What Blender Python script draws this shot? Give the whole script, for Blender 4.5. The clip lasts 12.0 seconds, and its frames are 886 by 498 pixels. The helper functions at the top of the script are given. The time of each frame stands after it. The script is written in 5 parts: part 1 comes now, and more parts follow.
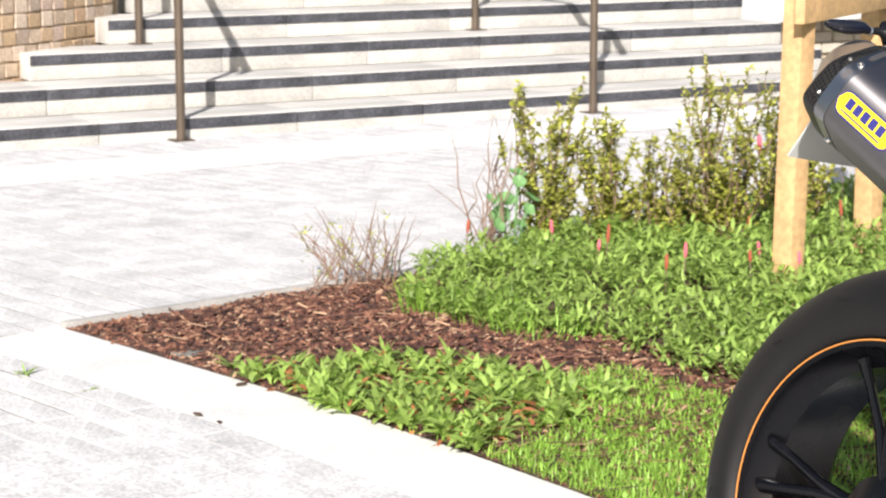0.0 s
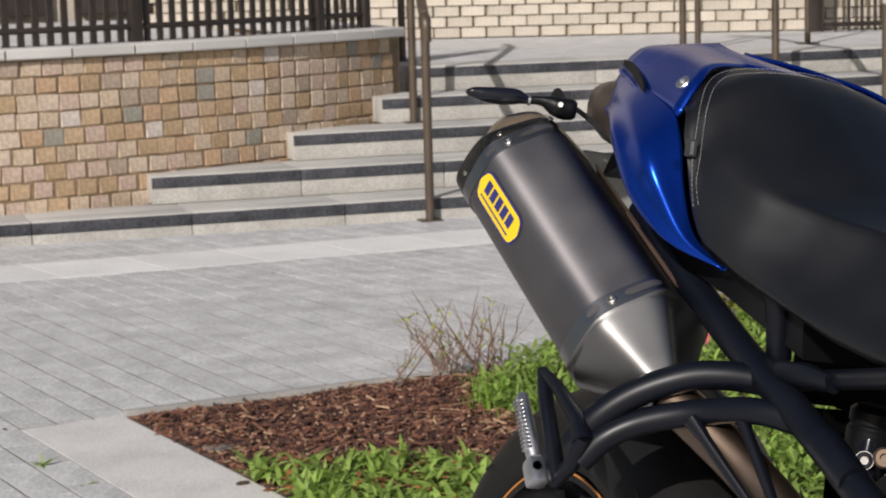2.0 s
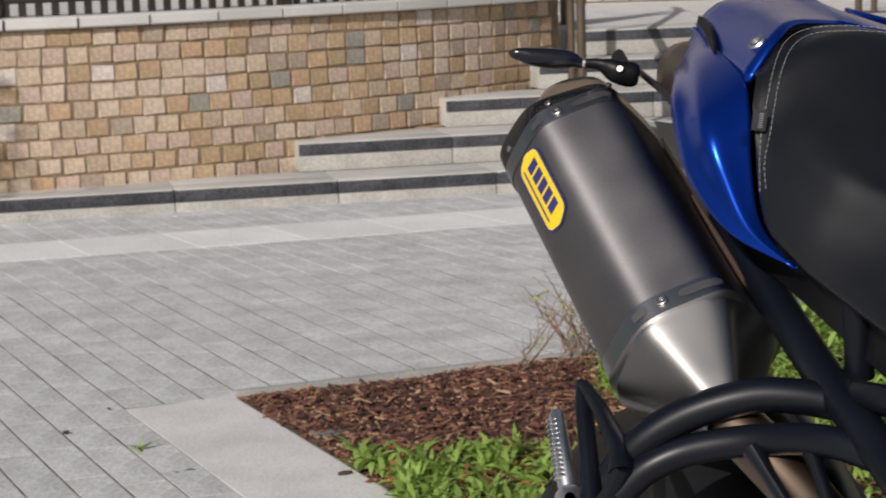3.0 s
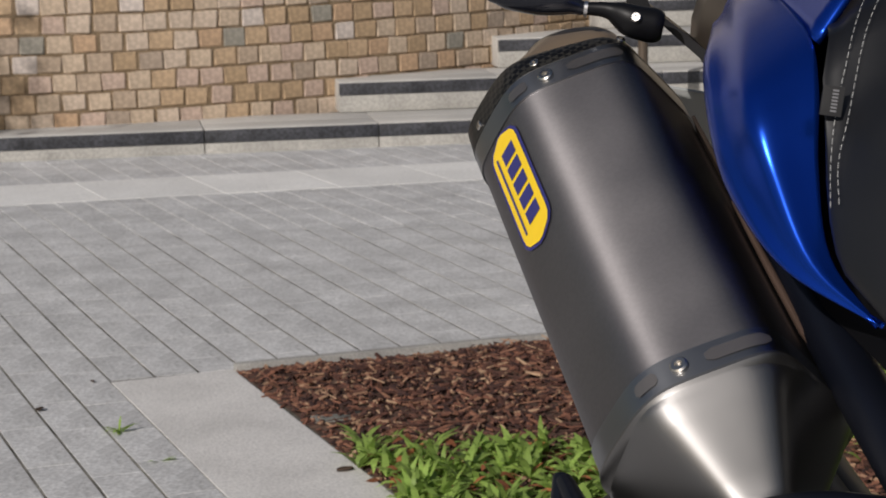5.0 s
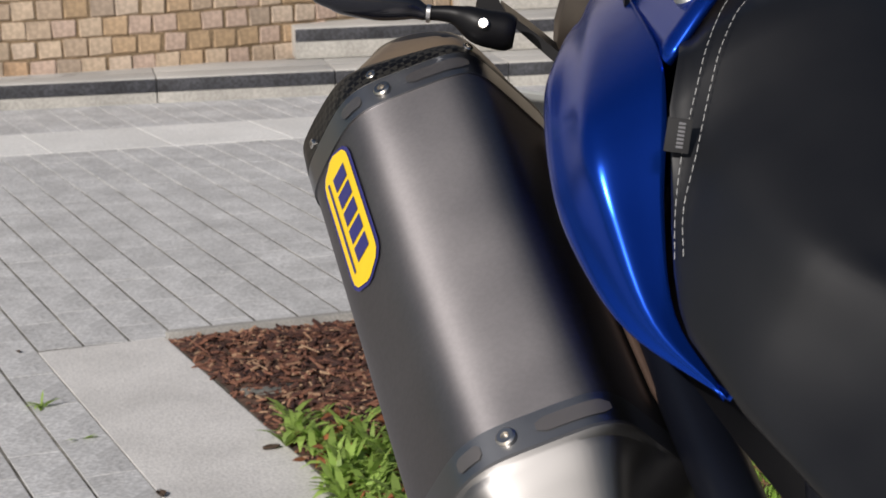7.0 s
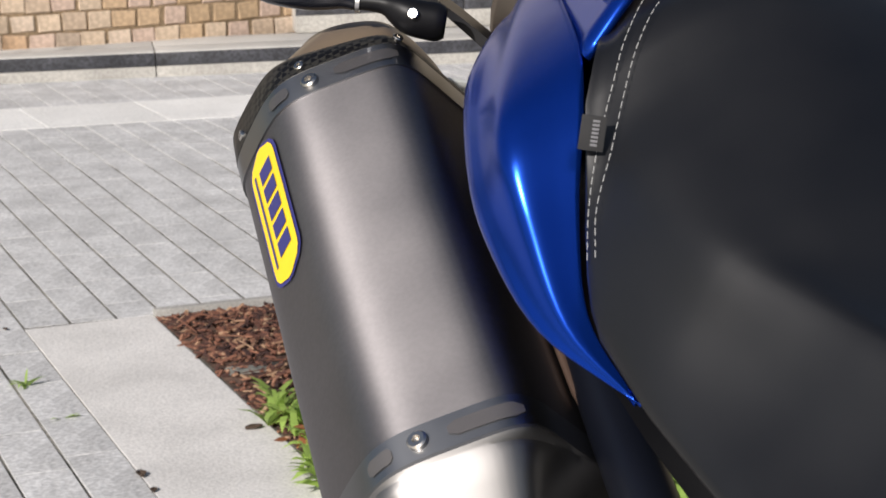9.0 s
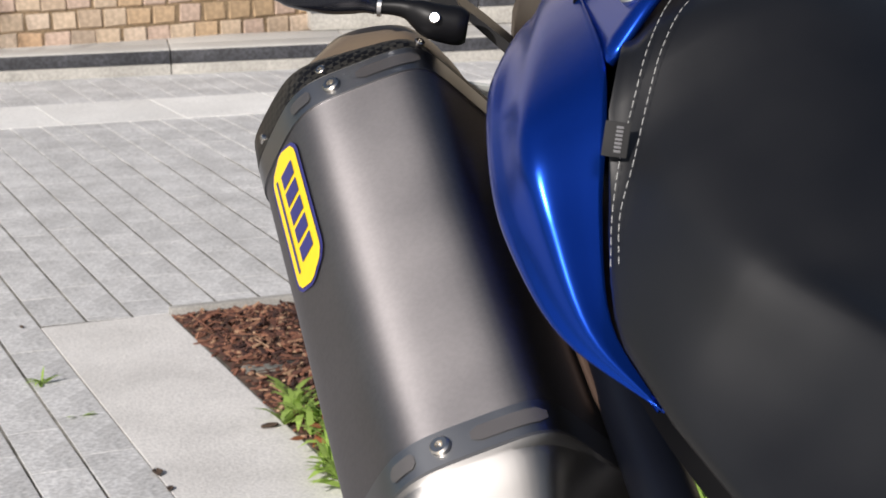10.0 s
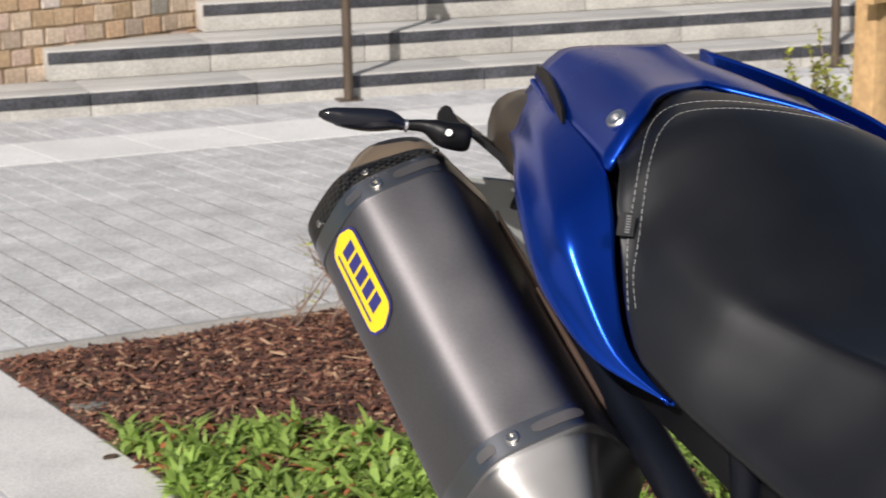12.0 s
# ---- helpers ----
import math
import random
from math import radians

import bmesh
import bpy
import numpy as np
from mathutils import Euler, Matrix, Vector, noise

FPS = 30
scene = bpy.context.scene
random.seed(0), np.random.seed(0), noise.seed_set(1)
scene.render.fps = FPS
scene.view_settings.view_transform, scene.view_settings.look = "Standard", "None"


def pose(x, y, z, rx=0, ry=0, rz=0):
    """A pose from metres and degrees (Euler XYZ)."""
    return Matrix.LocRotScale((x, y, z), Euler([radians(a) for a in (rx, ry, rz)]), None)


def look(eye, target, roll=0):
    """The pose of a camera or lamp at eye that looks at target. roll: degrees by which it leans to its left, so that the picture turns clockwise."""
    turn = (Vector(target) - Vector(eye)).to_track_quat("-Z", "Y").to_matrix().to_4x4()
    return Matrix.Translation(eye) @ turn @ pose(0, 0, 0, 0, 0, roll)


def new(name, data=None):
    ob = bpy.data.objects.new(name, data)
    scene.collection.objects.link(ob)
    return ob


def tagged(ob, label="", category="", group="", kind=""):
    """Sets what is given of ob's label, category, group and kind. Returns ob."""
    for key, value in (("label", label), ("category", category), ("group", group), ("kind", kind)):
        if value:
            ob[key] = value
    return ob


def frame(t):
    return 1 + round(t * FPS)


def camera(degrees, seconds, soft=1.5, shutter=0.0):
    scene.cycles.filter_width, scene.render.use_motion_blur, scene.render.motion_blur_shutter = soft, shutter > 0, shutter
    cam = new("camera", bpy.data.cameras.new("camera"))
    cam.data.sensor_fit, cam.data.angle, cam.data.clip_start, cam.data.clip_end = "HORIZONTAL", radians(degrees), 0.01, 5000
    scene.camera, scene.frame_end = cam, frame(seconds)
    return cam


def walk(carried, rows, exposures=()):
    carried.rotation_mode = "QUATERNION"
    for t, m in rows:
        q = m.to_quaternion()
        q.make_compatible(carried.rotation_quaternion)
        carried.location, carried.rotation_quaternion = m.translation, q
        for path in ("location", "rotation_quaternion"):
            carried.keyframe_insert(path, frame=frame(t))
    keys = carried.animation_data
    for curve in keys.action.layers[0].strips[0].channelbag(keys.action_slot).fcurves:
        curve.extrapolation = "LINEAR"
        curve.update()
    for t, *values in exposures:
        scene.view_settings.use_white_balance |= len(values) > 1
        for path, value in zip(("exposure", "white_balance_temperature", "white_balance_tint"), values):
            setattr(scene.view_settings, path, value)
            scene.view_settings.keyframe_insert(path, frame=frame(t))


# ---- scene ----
cam = camera(24.4, 12.0, soft=1.6, shutter=0.12)
cam.data.dof.use_dof, cam.data.dof.focus_distance, cam.data.dof.aperture_fstop = True, 1.2, 50.0
PATH = [
    (0, (-3.342, -7.836, 1.039), (-2.341, -6.141, 0.684), 0.1),
    (0.2, (-3.196, -7.853, 1.048), (-2.272, -6.117, 0.684), -0.35),
    (0.4, (-3.087, -7.911, 1.073), (-2.24, -6.132, 0.736), -0.3),
    (0.5, (-3.035, -7.936, 1.069), (-2.215, -6.139, 0.757), 0.2),
    (0.7, (-2.926, -7.997, 1.074), (-2.143, -6.18, 0.78), 0.4),
    (0.8, (-2.849, -8.018, 1.074), (-2.093, -6.192, 0.766), -0.3),
    (1, (-2.754, -8.077, 1.038), (-2.029, -6.238, 0.734), 0.0),
    (1.3, (-2.638, -8.074, 1.03), (-1.987, -6.205, 0.742), -0.7),
    (1.5, (-2.555, -8.047, 1.009), (-1.971, -6.155, 0.726), -0.2),
    (1.7, (-2.468, -7.994, 1.012), (-1.916, -6.092, 0.732), -0.2),
    (2, (-2.349, -7.912, 0.999), (-1.771, -6.018, 0.724), -1.6),
    (2.2, (-2.282, -7.871, 1.011), (-1.704, -5.977, 0.73), -1.4),
    (2.5, (-2.199, -7.821, 1.003), (-1.659, -5.919, 0.701), -0.9),
    (2.7, (-2.17, -7.768, 1.002), (-1.676, -5.855, 0.691), -1.1),
    (3, (-2.145, -7.675, 0.975), (-1.745, -5.739, 0.672), -1.9),
    (3.2, (-2.131, -7.616, 0.953), (-1.783, -5.67, 0.651), -1.6),
    (4.8, (-1.992, -7.226, 0.952), (-1.669, -5.286, 0.591), -1.0),
    (5, (-1.968, -7.204, 0.947), (-1.636, -5.265, 0.583), -1.0),
    (5.2, (-1.947, -7.198, 0.961), (-1.607, -5.263, 0.588), -1),
    (5.5, (-1.904, -7.156, 0.957), (-1.566, -5.219, 0.592), -1.2),
    (5.7, (-1.884, -7.152, 0.955), (-1.534, -5.223, 0.559), -0.9),
    (6, (-1.864, -7.118, 0.952), (-1.511, -5.19, 0.551), -0.6),
    (6.2, (-1.863, -7.115, 0.964), (-1.507, -5.191, 0.553), -0.7),
    (6.5, (-1.861, -7.097, 0.974), (-1.512, -5.169, 0.573), -1.4),
    (6.7, (-1.862, -7.09, 0.975), (-1.516, -5.165, 0.559), -1.3),
    (8.3, (-1.834, -7.067, 0.968), (-1.492, -5.147, 0.525), -1.3),
    (8.5, (-1.819, -7.072, 0.975), (-1.469, -5.154, 0.526), -1.2),
    (8.8, (-1.813, -7.08, 0.985), (-1.479, -5.161, 0.529), -1.3),
    (9, (-1.815, -7.07, 0.981), (-1.483, -5.151, 0.527), -1.2),
    (9.3, (-1.809, -7.077, 0.984), (-1.477, -5.159, 0.528), -1.3),
    (9.5, (-1.805, -7.07, 0.984), (-1.466, -5.15, 0.537), -1.3),
    (9.8, (-1.813, -7.074, 0.993), (-1.499, -5.154, 0.528), -1.7),
    (10, (-1.819, -7.069, 0.985), (-1.5, -5.148, 0.528), -1.2),
    (10.3, (-1.818, -7.08, 0.992), (-1.487, -5.163, 0.527), -1.1),
    (10.5, (-1.826, -7.084, 1.002), (-1.49, -5.163, 0.558), -1.2),
    (10.8, (-1.855, -7.126, 1.014), (-1.524, -5.208, 0.554), -1.7),
    (11, (-1.895, -7.152, 1.02), (-1.559, -5.234, 0.567), -1.8),
    (11.3, (-1.95, -7.213, 1.053), (-1.597, -5.296, 0.604), -2),
    (11.5, (-1.992, -7.249, 1.065), (-1.575, -5.344, 0.619), -1.5),
    (11.8, (-2.068, -7.329, 1.093), (-1.552, -5.449, 0.648), -0.8),
    (12, (-2.116, -7.393, 1.097), (-1.492, -5.543, 0.662), -1.2),
]
walk(cam, [(t, look(eye, target, roll)) for t, eye, target, roll in PATH],
     exposures=[(0.0, 0.82), (0.2, 0.64), (0.4, 0.44), (0.6, 0.3), (1.0, 0.03), (1.5, -0.14), (2.0, -0.3), (2.5, -0.42), (3.2, -0.4), (5.0, -0.66), (6.5, -0.52), (8.5, 0.0), (12.0, 0.02)])

# ---- light ----
SUN = Vector((0.50, 0.62, -0.455)).normalized()
world = bpy.data.worlds.new("sky")
scene.world = world
world.use_nodes = True
wn = world.node_tree.nodes
sky = wn.new("ShaderNodeTexSky")
sky.sky_type, sky.sun_disc = "NISHITA", False
sky.sun_elevation = math.asin(-SUN.z)
sky.dust_density = 2.0
sky.sun_rotation = math.atan2(-SUN.x, -SUN.y)
world.node_tree.links.new(sky.outputs[0], wn["Background"].inputs[0])
wn["Background"].inputs[1].default_value = 0.075
sun = new("sun", bpy.data.lights.new("sun", "SUN"))
sun.data.energy, sun.data.angle, sun.data.color = 4.9, radians(0.6), (1.0, 0.945, 0.905)
sun.matrix_world = look((0, 0, 20), Vector((0, 0, 20)) + SUN)


# ---- materials ----
def material(name, colour, rough=0.6, metal=0.0, vary=0.12, scale=6.0, grain=0.0, grain_scale=250.0, bump=0.0, random_object=0.0,
             random_island=0.0, colour2=None, coat=0.0, aniso=0.0, spec=0.5, thin=0.0, mottle=0.0, mottle_scale=40.0):
    """A procedural surface: colour with broad stains, fine grain, relief and a change from piece to piece."""
    m = bpy.data.materials.new(name)
    m.use_nodes = True
    nt = m.node_tree
    n, l = nt.nodes, nt.links
    b = n["Principled BSDF"]
    b.inputs["Roughness"].default_value, b.inputs["Metallic"].default_value = rough, metal
    b.inputs["Coat Weight"].default_value, b.inputs["Coat Roughness"].default_value = coat, 0.08
    b.inputs["Specular IOR Level"].default_value = spec
    if aniso:
        b.inputs["Anisotropic"].default_value = aniso
        tg = n.new("ShaderNodeTangent")
        tg.direction_type, tg.uv_map = "UV_MAP", "along"
        l.new(tg.outputs[0], b.inputs["Tangent"])
    tc = n.new("ShaderNodeTexCoord")
    out = None

    def noise_tex(sc, detail=4.0):
        t = n.new("ShaderNodeTexNoise")
        t.inputs["Scale"].default_value, t.inputs["Detail"].default_value = sc, detail
        l.new(tc.outputs["Object"], t.inputs["Vector"])
        return t

    def mix(kind, a, c, fac):
        x = n.new("ShaderNodeMix")
        x.data_type, x.blend_type = "RGBA", kind
        for sock, v in ((x.inputs[6], a), (x.inputs[7], c), (x.inputs[0], fac)):
            if hasattr(v, "links"):
                l.new(v, sock)
            else:
                sock.default_value = v
        return x.outputs[2]

    def ramp(src, lo, hi, p0=0.3, p1=0.7):
        r = n.new("ShaderNodeMapRange")
        r.inputs["From Min"].default_value, r.inputs["From Max"].default_value = p0, p1
        r.inputs["To Min"].default_value, r.inputs["To Max"].default_value = lo, hi
        l.new(src, r.inputs["Value"])
        return r.outputs[0]

    c1 = (*colour, 1)
    broad = noise_tex(scale)
    if colour2:
        out = mix("MIX", c1, (*colour2, 1), ramp(broad.outputs["Fac"], 0, 1, 0.35, 0.65))
    else:
        out = c1
    if random_object or random_island:
        if random_object:
            rnd, amount = n.new("ShaderNodeObjectInfo").outputs["Random"], random_object
        else:
            rnd, amount = n.new("ShaderNodeNewGeometry").outputs["Random Per Island"], random_island
        g = n.new("ShaderNodeCombineColor")
        for k in range(3):
            l.new(ramp(rnd, 1 - amount, 1 + amount, 0, 1), g.inputs[k])
        out = mix("MULTIPLY", out, g.outputs[0], 1.0)
    if vary:
        g = n.new("ShaderNodeCombineColor")
        for k in range(3):
            l.new(ramp(broad.outputs["Fac"], 1 - vary, 1 + vary), g.inputs[k])
        out = mix("MULTIPLY", out, g.outputs[0], 1.0)
    if mottle:
        f = noise_tex(mottle_scale, 5.0)
        g = n.new("ShaderNodeCombineColor")
        for k in range(3):
            l.new(ramp(f.outputs["Fac"], 1 - mottle, 1 + mottle, 0.36, 0.64), g.inputs[k])
        out = mix("MULTIPLY", out, g.outputs[0], 1.0)
    if grain:
        f = noise_tex(grain_scale, 2.0)
        g = n.new("ShaderNodeCombineColor")
        for k in range(3):
            l.new(ramp(f.outputs["Fac"], 1 - grain, 1 + grain, 0.36, 0.64), g.inputs[k])
        out = mix("MULTIPLY", out, g.outputs[0], 1.0)
    if hasattr(out, "links"):
        l.new(out, b.inputs["Base Color"])
    else:
        b.inputs["Base Color"].default_value = out
    if bump:
        f = noise_tex(grain_scale, 3.0)
        bp = n.new("ShaderNodeBump")
        bp.inputs["Strength"].default_value, bp.inputs["Distance"].default_value = bump, 0.002
        l.new(f.outputs["Fac"], bp.inputs["Height"])
        l.new(bp.outputs[0], b.inputs["Normal"])
    if thin:
        tr = n.new("ShaderNodeBsdfTranslucent")
        if hasattr(out, "links"):
            l.new(out, tr.inputs[0])
        mx = n.new("ShaderNodeMixShader")
        mx.inputs[0].default_value = thin
        l.new(b.outputs[0], mx.inputs[1])
        l.new(tr.outputs[0], mx.inputs[2])
        l.new(mx.outputs[0], n["Material Output"].inputs[0])
    l.new(ramp(broad.outputs["Fac"], max(rough - 0.06, 0.02), min(rough + 0.06, 1)), b.inputs["Roughness"])
    return m


PAVER = material("grey granite paver", (0.54, 0.535, 0.53), 0.85, vary=0.17, scale=8, grain=0.16, grain_scale=130, bump=0.75, random_object=0.045, mottle=0.10, mottle_scale=55)
PAVER_FAR = material("grey granite paving", (0.54, 0.535, 0.53), 0.85, vary=0.17, scale=8, grain=0.16, grain_scale=130, bump=0.75, random_island=0.045, mottle=0.10, mottle_scale=55)
KERB = material("pale granite slab", (0.625, 0.605, 0.58), 0.85, vary=0.10, scale=6, grain=0.12, grain_scale=190, bump=0.4, random_object=0.05)
STRIP = material("white granite slab", (0.76, 0.75, 0.725), 0.85, vary=0.06, scale=4, grain=0.12, grain_scale=150, bump=0.4, random_object=0.04)
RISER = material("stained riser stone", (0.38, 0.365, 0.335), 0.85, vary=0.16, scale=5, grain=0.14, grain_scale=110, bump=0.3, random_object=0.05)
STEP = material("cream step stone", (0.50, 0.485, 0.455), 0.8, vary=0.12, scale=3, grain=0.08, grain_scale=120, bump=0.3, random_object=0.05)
NOSING = material("black granite nosing", (0.042, 0.043, 0.050), 0.55, vary=0.45, scale=9, grain=0.4, grain_scale=90)
JOINT = material("dark mossy joint sand", (0.075, 0.069, 0.056), 0.95, vary=0.25, scale=7, grain=0.3, grain_scale=150, colour2=(0.24, 0.225, 0.195))
MORTAR = material("brown lime mortar", (0.21, 0.15, 0.09), 0.95, vary=0.2, scale=9, grain=0.25, grain_scale=140, bump=0.6)
COPING = material("pale coping stone", (0.56, 0.54, 0.515), 0.8, vary=0.08, scale=4, grain=0.07, random_object=0.05)
CREAM = material("cream wall block", (0.47, 0.42, 0.35), 0.85, vary=0.10, scale=5, grain=0.1, grain_scale=80, random_object=0.12)
BRONZE = material("bronze painted steel", (0.10, 0.075, 0.055), 0.42, 0.35, vary=0.10, scale=8)
DARKBAR = material("dark brown railing paint", (0.035, 0.026, 0.022), 0.5, 0.1, vary=0.15, scale=8)
SOIL = material("damp brown soil", (0.09, 0.050, 0.033), 0.95, vary=0.3, scale=10, grain=0.4, grain_scale=90, bump=0.9)
STAKEWOOD = material("pale pine stake", (0.52, 0.33, 0.16), 0.7, vary=0.15, scale=8, grain=0.12, grain_scale=60)
LEAF = material("broad green leaf", (0.32, 0.455, 0.105), 0.5, vary=0.15, scale=14, random_island=0.4, thin=0.45)
MALLOW = material("blue green round leaf", (0.17, 0.33, 0.12), 0.55, vary=0.15, scale=20, random_island=0.2, thin=0.3)
LEAF_DARK = material("small shrub leaf", (0.34, 0.36, 0.065), 0.45, vary=0.15, scale=14, random_island=0.5, thin=0.25)
GRASS = material("grass blade", (0.25, 0.42, 0.06), 0.5, vary=0.15, scale=8, random_island=0.35, thin=0.3)
WITHERED = material("withered leaf", (0.34, 0.12, 0.05), 0.6, vary=0.2, scale=20, random_island=0.6, thin=0.2)
TWIG = material("grey brown twig", (0.20, 0.13, 0.095), 0.85, vary=0.2, scale=30)
PINK = material("pink knotweed flower", (0.62, 0.12, 0.16), 0.7, vary=0.2, scale=40)
RUST = material("rust red seed head", (0.30, 0.07, 0.035), 0.8, vary=0.2, scale=40)

TITAN = material("brushed titanium", (0.240, 0.228, 0.232), 0.50, 1.0, vary=0.05, scale=9, grain=0.03, grain_scale=400, aniso=0.8)
BAND = material("bright steel band", (0.29, 0.294, 0.305), 0.34, 1.0, vary=0.05, scale=12, aniso=0.6)
STEEL = material("polished steel", (0.62, 0.59, 0.55), 0.27, 1.0, vary=0.05, scale=12)
CONE = material("brushed steel cone", (0.25, 0.244, 0.240), 0.44, 1.0, vary=0.05, scale=12, aniso=0.5)
ALLOY = material("cast aluminium", (0.62, 0.62, 0.63), 0.38, 1.0, vary=0.08, scale=30)
BLUE = material("satin royal blue paint", (0.0060, 0.052, 0.40), 0.26, 0.85, vary=0.03, scale=8, coat=0.05)
SEAT = material("black seat vinyl", (0.0026, 0.0026, 0.0036), 0.46, vary=0.06, scale=10, grain=0.1, grain_scale=900, bump=0.02, spec=0.65)
BLACK = material("satin black frame paint", (0.0035, 0.0045, 0.0085), 0.40, vary=0.1, scale=12, spec=0.34)
PLASTIC = material("black plastic", (0.004, 0.004, 0.005), 0.42, vary=0.1, scale=20, spec=0.25)
GLOSS = material("gloss black plastic", (0.008, 0.009, 0.014), 0.12, vary=0.05, scale=20)
RUBBER = material("tyre rubber", (0.0065, 0.0062, 0.006), 0.6, spec=0.3, vary=0.12, scale=14, grain=0.12, grain_scale=200)
RIMPAINT = material("black wheel paint", (0.003, 0.003, 0.004), 0.25, spec=0.25, vary=0.1, scale=20)
ORANGE = material("orange rim tape", (0.48, 0.19, 0.04), 0.45, vary=0.05, scale=20)
YELLOW = material("yellow enamel badge", (0.85, 0.58, 0.02), 0.35, vary=0.03, scale=40)
NAVY = material("navy badge print", (0.03, 0.03, 0.16), 0.4, vary=0.03, scale=40)
THREAD = material("white seat thread", (0.40, 0.40, 0.39), 0.8, vary=0.05, scale=60)
GREY = material("woven grey label thread", (0.16, 0.16, 0.17), 0.8, vary=0.05, scale=60)
WOVEN = material("black woven label", (0.018, 0.018, 0.019), 0.8, vary=0.1, scale=200)
PLATE = material("pale plate back", (0.45, 0.46, 0.44), 0.5, vary=0.06, scale=14)
DOME = material("heat browned end", (0.14, 0.105, 0.072), 0.34, vary=0.08, scale=20, coat=0.1)
SHIELD = material("brown black heat shield", (0.05, 0.035, 0.026), 0.4, vary=0.15, scale=18)
# the seat's shade put into the colour: near black, almost no gloss
UNDER_SHADE = material("near black shade under seat", (0.002, 0.002, 0.002), 0.7, vary=0.1, scale=20, spec=0.05)
RUSTED = material("dull brown shield edge", (0.075, 0.048, 0.036), 0.5, vary=0.15, scale=20)
SMOKE = material("smoked lamp lens", (0.045, 0.036, 0.028), 0.38, vary=0.08, scale=14, spec=0.3)
SLOT = material("satin titanium slot", (0.30, 0.275, 0.26), 0.5, 1.0, vary=0.05, scale=12)
BURNT = material("heat browned steel pipe", (0.19, 0.14, 0.105), 0.42, 1.0, vary=0.12, scale=14)


def carbon_material():
    m = material("carbon weave", (0.022, 0.022, 0.024), 0.42, vary=0.0, spec=0.2)
    n, l = m.node_tree.nodes, m.node_tree.links
    tc = n.new("ShaderNodeTexCoord")
    ck = n.new("ShaderNodeTexChecker")
    ck.inputs["Scale"].default_value = 300
    ck.inputs["Color1"].default_value, ck.inputs["Color2"].default_value = (0.004, 0.004, 0.005, 1), (0.024, 0.023, 0.021, 1)
    l.new(tc.outputs["Object"], ck.inputs["Vector"])
    l.new(ck.outputs[0], n["Principled BSDF"].inputs["Base Color"])
    return m


def chip_material():
    """Bark chips: mostly dark maroon, some red brown, a few pale where the wood shows."""
    m = material("bark chip", (0.2, 0.1, 0.06), 0.85, vary=0.25, scale=30)
    n, l = m.node_tree.nodes, m.node_tree.links
    r = n.new("ShaderNodeValToRGB")
    e = r.color_ramp.elements
    e[0].position, e[0].color = 0.0, (0.030, 0.013, 0.011, 1)
    e[1].position, e[1].color = 1.0, (0.44, 0.29, 0.18, 1)
    for p, c in ((0.40, (0.085, 0.034, 0.023)), (0.72, (0.19, 0.080, 0.048)), (0.88, (0.25, 0.125, 0.075)), (0.94, (0.36, 0.22, 0.135))):
        e.new(p).color = (*c, 1)
    l.new(n.new("ShaderNodeNewGeometry").outputs["Random Per Island"], r.inputs[0])
    for node in list(n):
        if node.type == "MIX" and node.blend_type == "MULTIPLY" and not node.inputs[6].links:
            l.new(r.outputs[0], node.inputs[6])
            break
    return m


CARBON = carbon_material()
CHIP = chip_material()


def sett_material():
    """Tumbled sandstone setts: tan, buff, pinkish and now and then a grey-green one."""
    m = material("sandstone sett", (0.42, 0.30, 0.19), 0.9, vary=0.22, scale=16, grain=0.12, grain_scale=60, bump=0.5)
    n, l = m.node_tree.nodes, m.node_tree.links
    info = n.new("ShaderNodeObjectInfo")
    r = n.new("ShaderNodeValToRGB")
    r.color_ramp.interpolation = "CONSTANT"
    cols = [(0.0, (0.42, 0.30, 0.19)), (0.15, (0.46, 0.36, 0.265)), (0.30, (0.36, 0.255, 0.155)), (0.42, (0.48, 0.385, 0.30)), (0.54, (0.42, 0.285, 0.18)), (0.64, (0.44, 0.33, 0.265)),
            (0.76, (0.39, 0.30, 0.22)), (0.86, (0.33, 0.26, 0.20)), (0.92, (0.26, 0.24, 0.20)), (0.96, (0.52, 0.45, 0.40))]
    e = r.color_ramp.elements
    e[0].position, e[0].color = cols[0][0], (*cols[0][1], 1)
    e[1].position, e[1].color = cols[1][0], (*cols[1][1], 1)
    for p, c in cols[2:]:
        x = e.new(p)
        x.color = (*c, 1)
    l.new(info.outputs["Random"], r.inputs[0])
    for node in list(n):
        if node.type == "MIX" and node.blend_type == "MULTIPLY" and not node.inputs[6].links:
            l.new(r.outputs[0], node.inputs[6])
            break
    return m


SETT = sett_material()


# ---- helpers for building ----
def ob_from(name, bm, mat, parent=None, label="", smooth=None):
    me = bpy.data.meshes.new(name)
    bm.normal_update()
    bm.to_mesh(me)
    bm.free()
    if mat:
        me.materials.append(mat)
    if smooth:
        me.shade_smooth()
        me.set_sharp_from_angle(angle=radians(smooth))
    ob = new(name, me)
    if parent is not None:
        ob.parent = parent
    if label:
        ob["label"] = label
    return ob


def part(name, bm, mat, parent, label="", smooth=35):
    return ob_from(name, bm, mat, parent, label, smooth)


def piece(name, me, parent, m, mat=None):
    """A piece on shared mesh data, at the pose m."""
    ob = new(name, me)
    ob.parent = parent
    ob.matrix_basis = m
    return ob


def empty(name, m=None):
    ob = new(name)
    ob.empty_display_size = 0.1
    if m is not None:
        ob.matrix_basis = m
    return ob


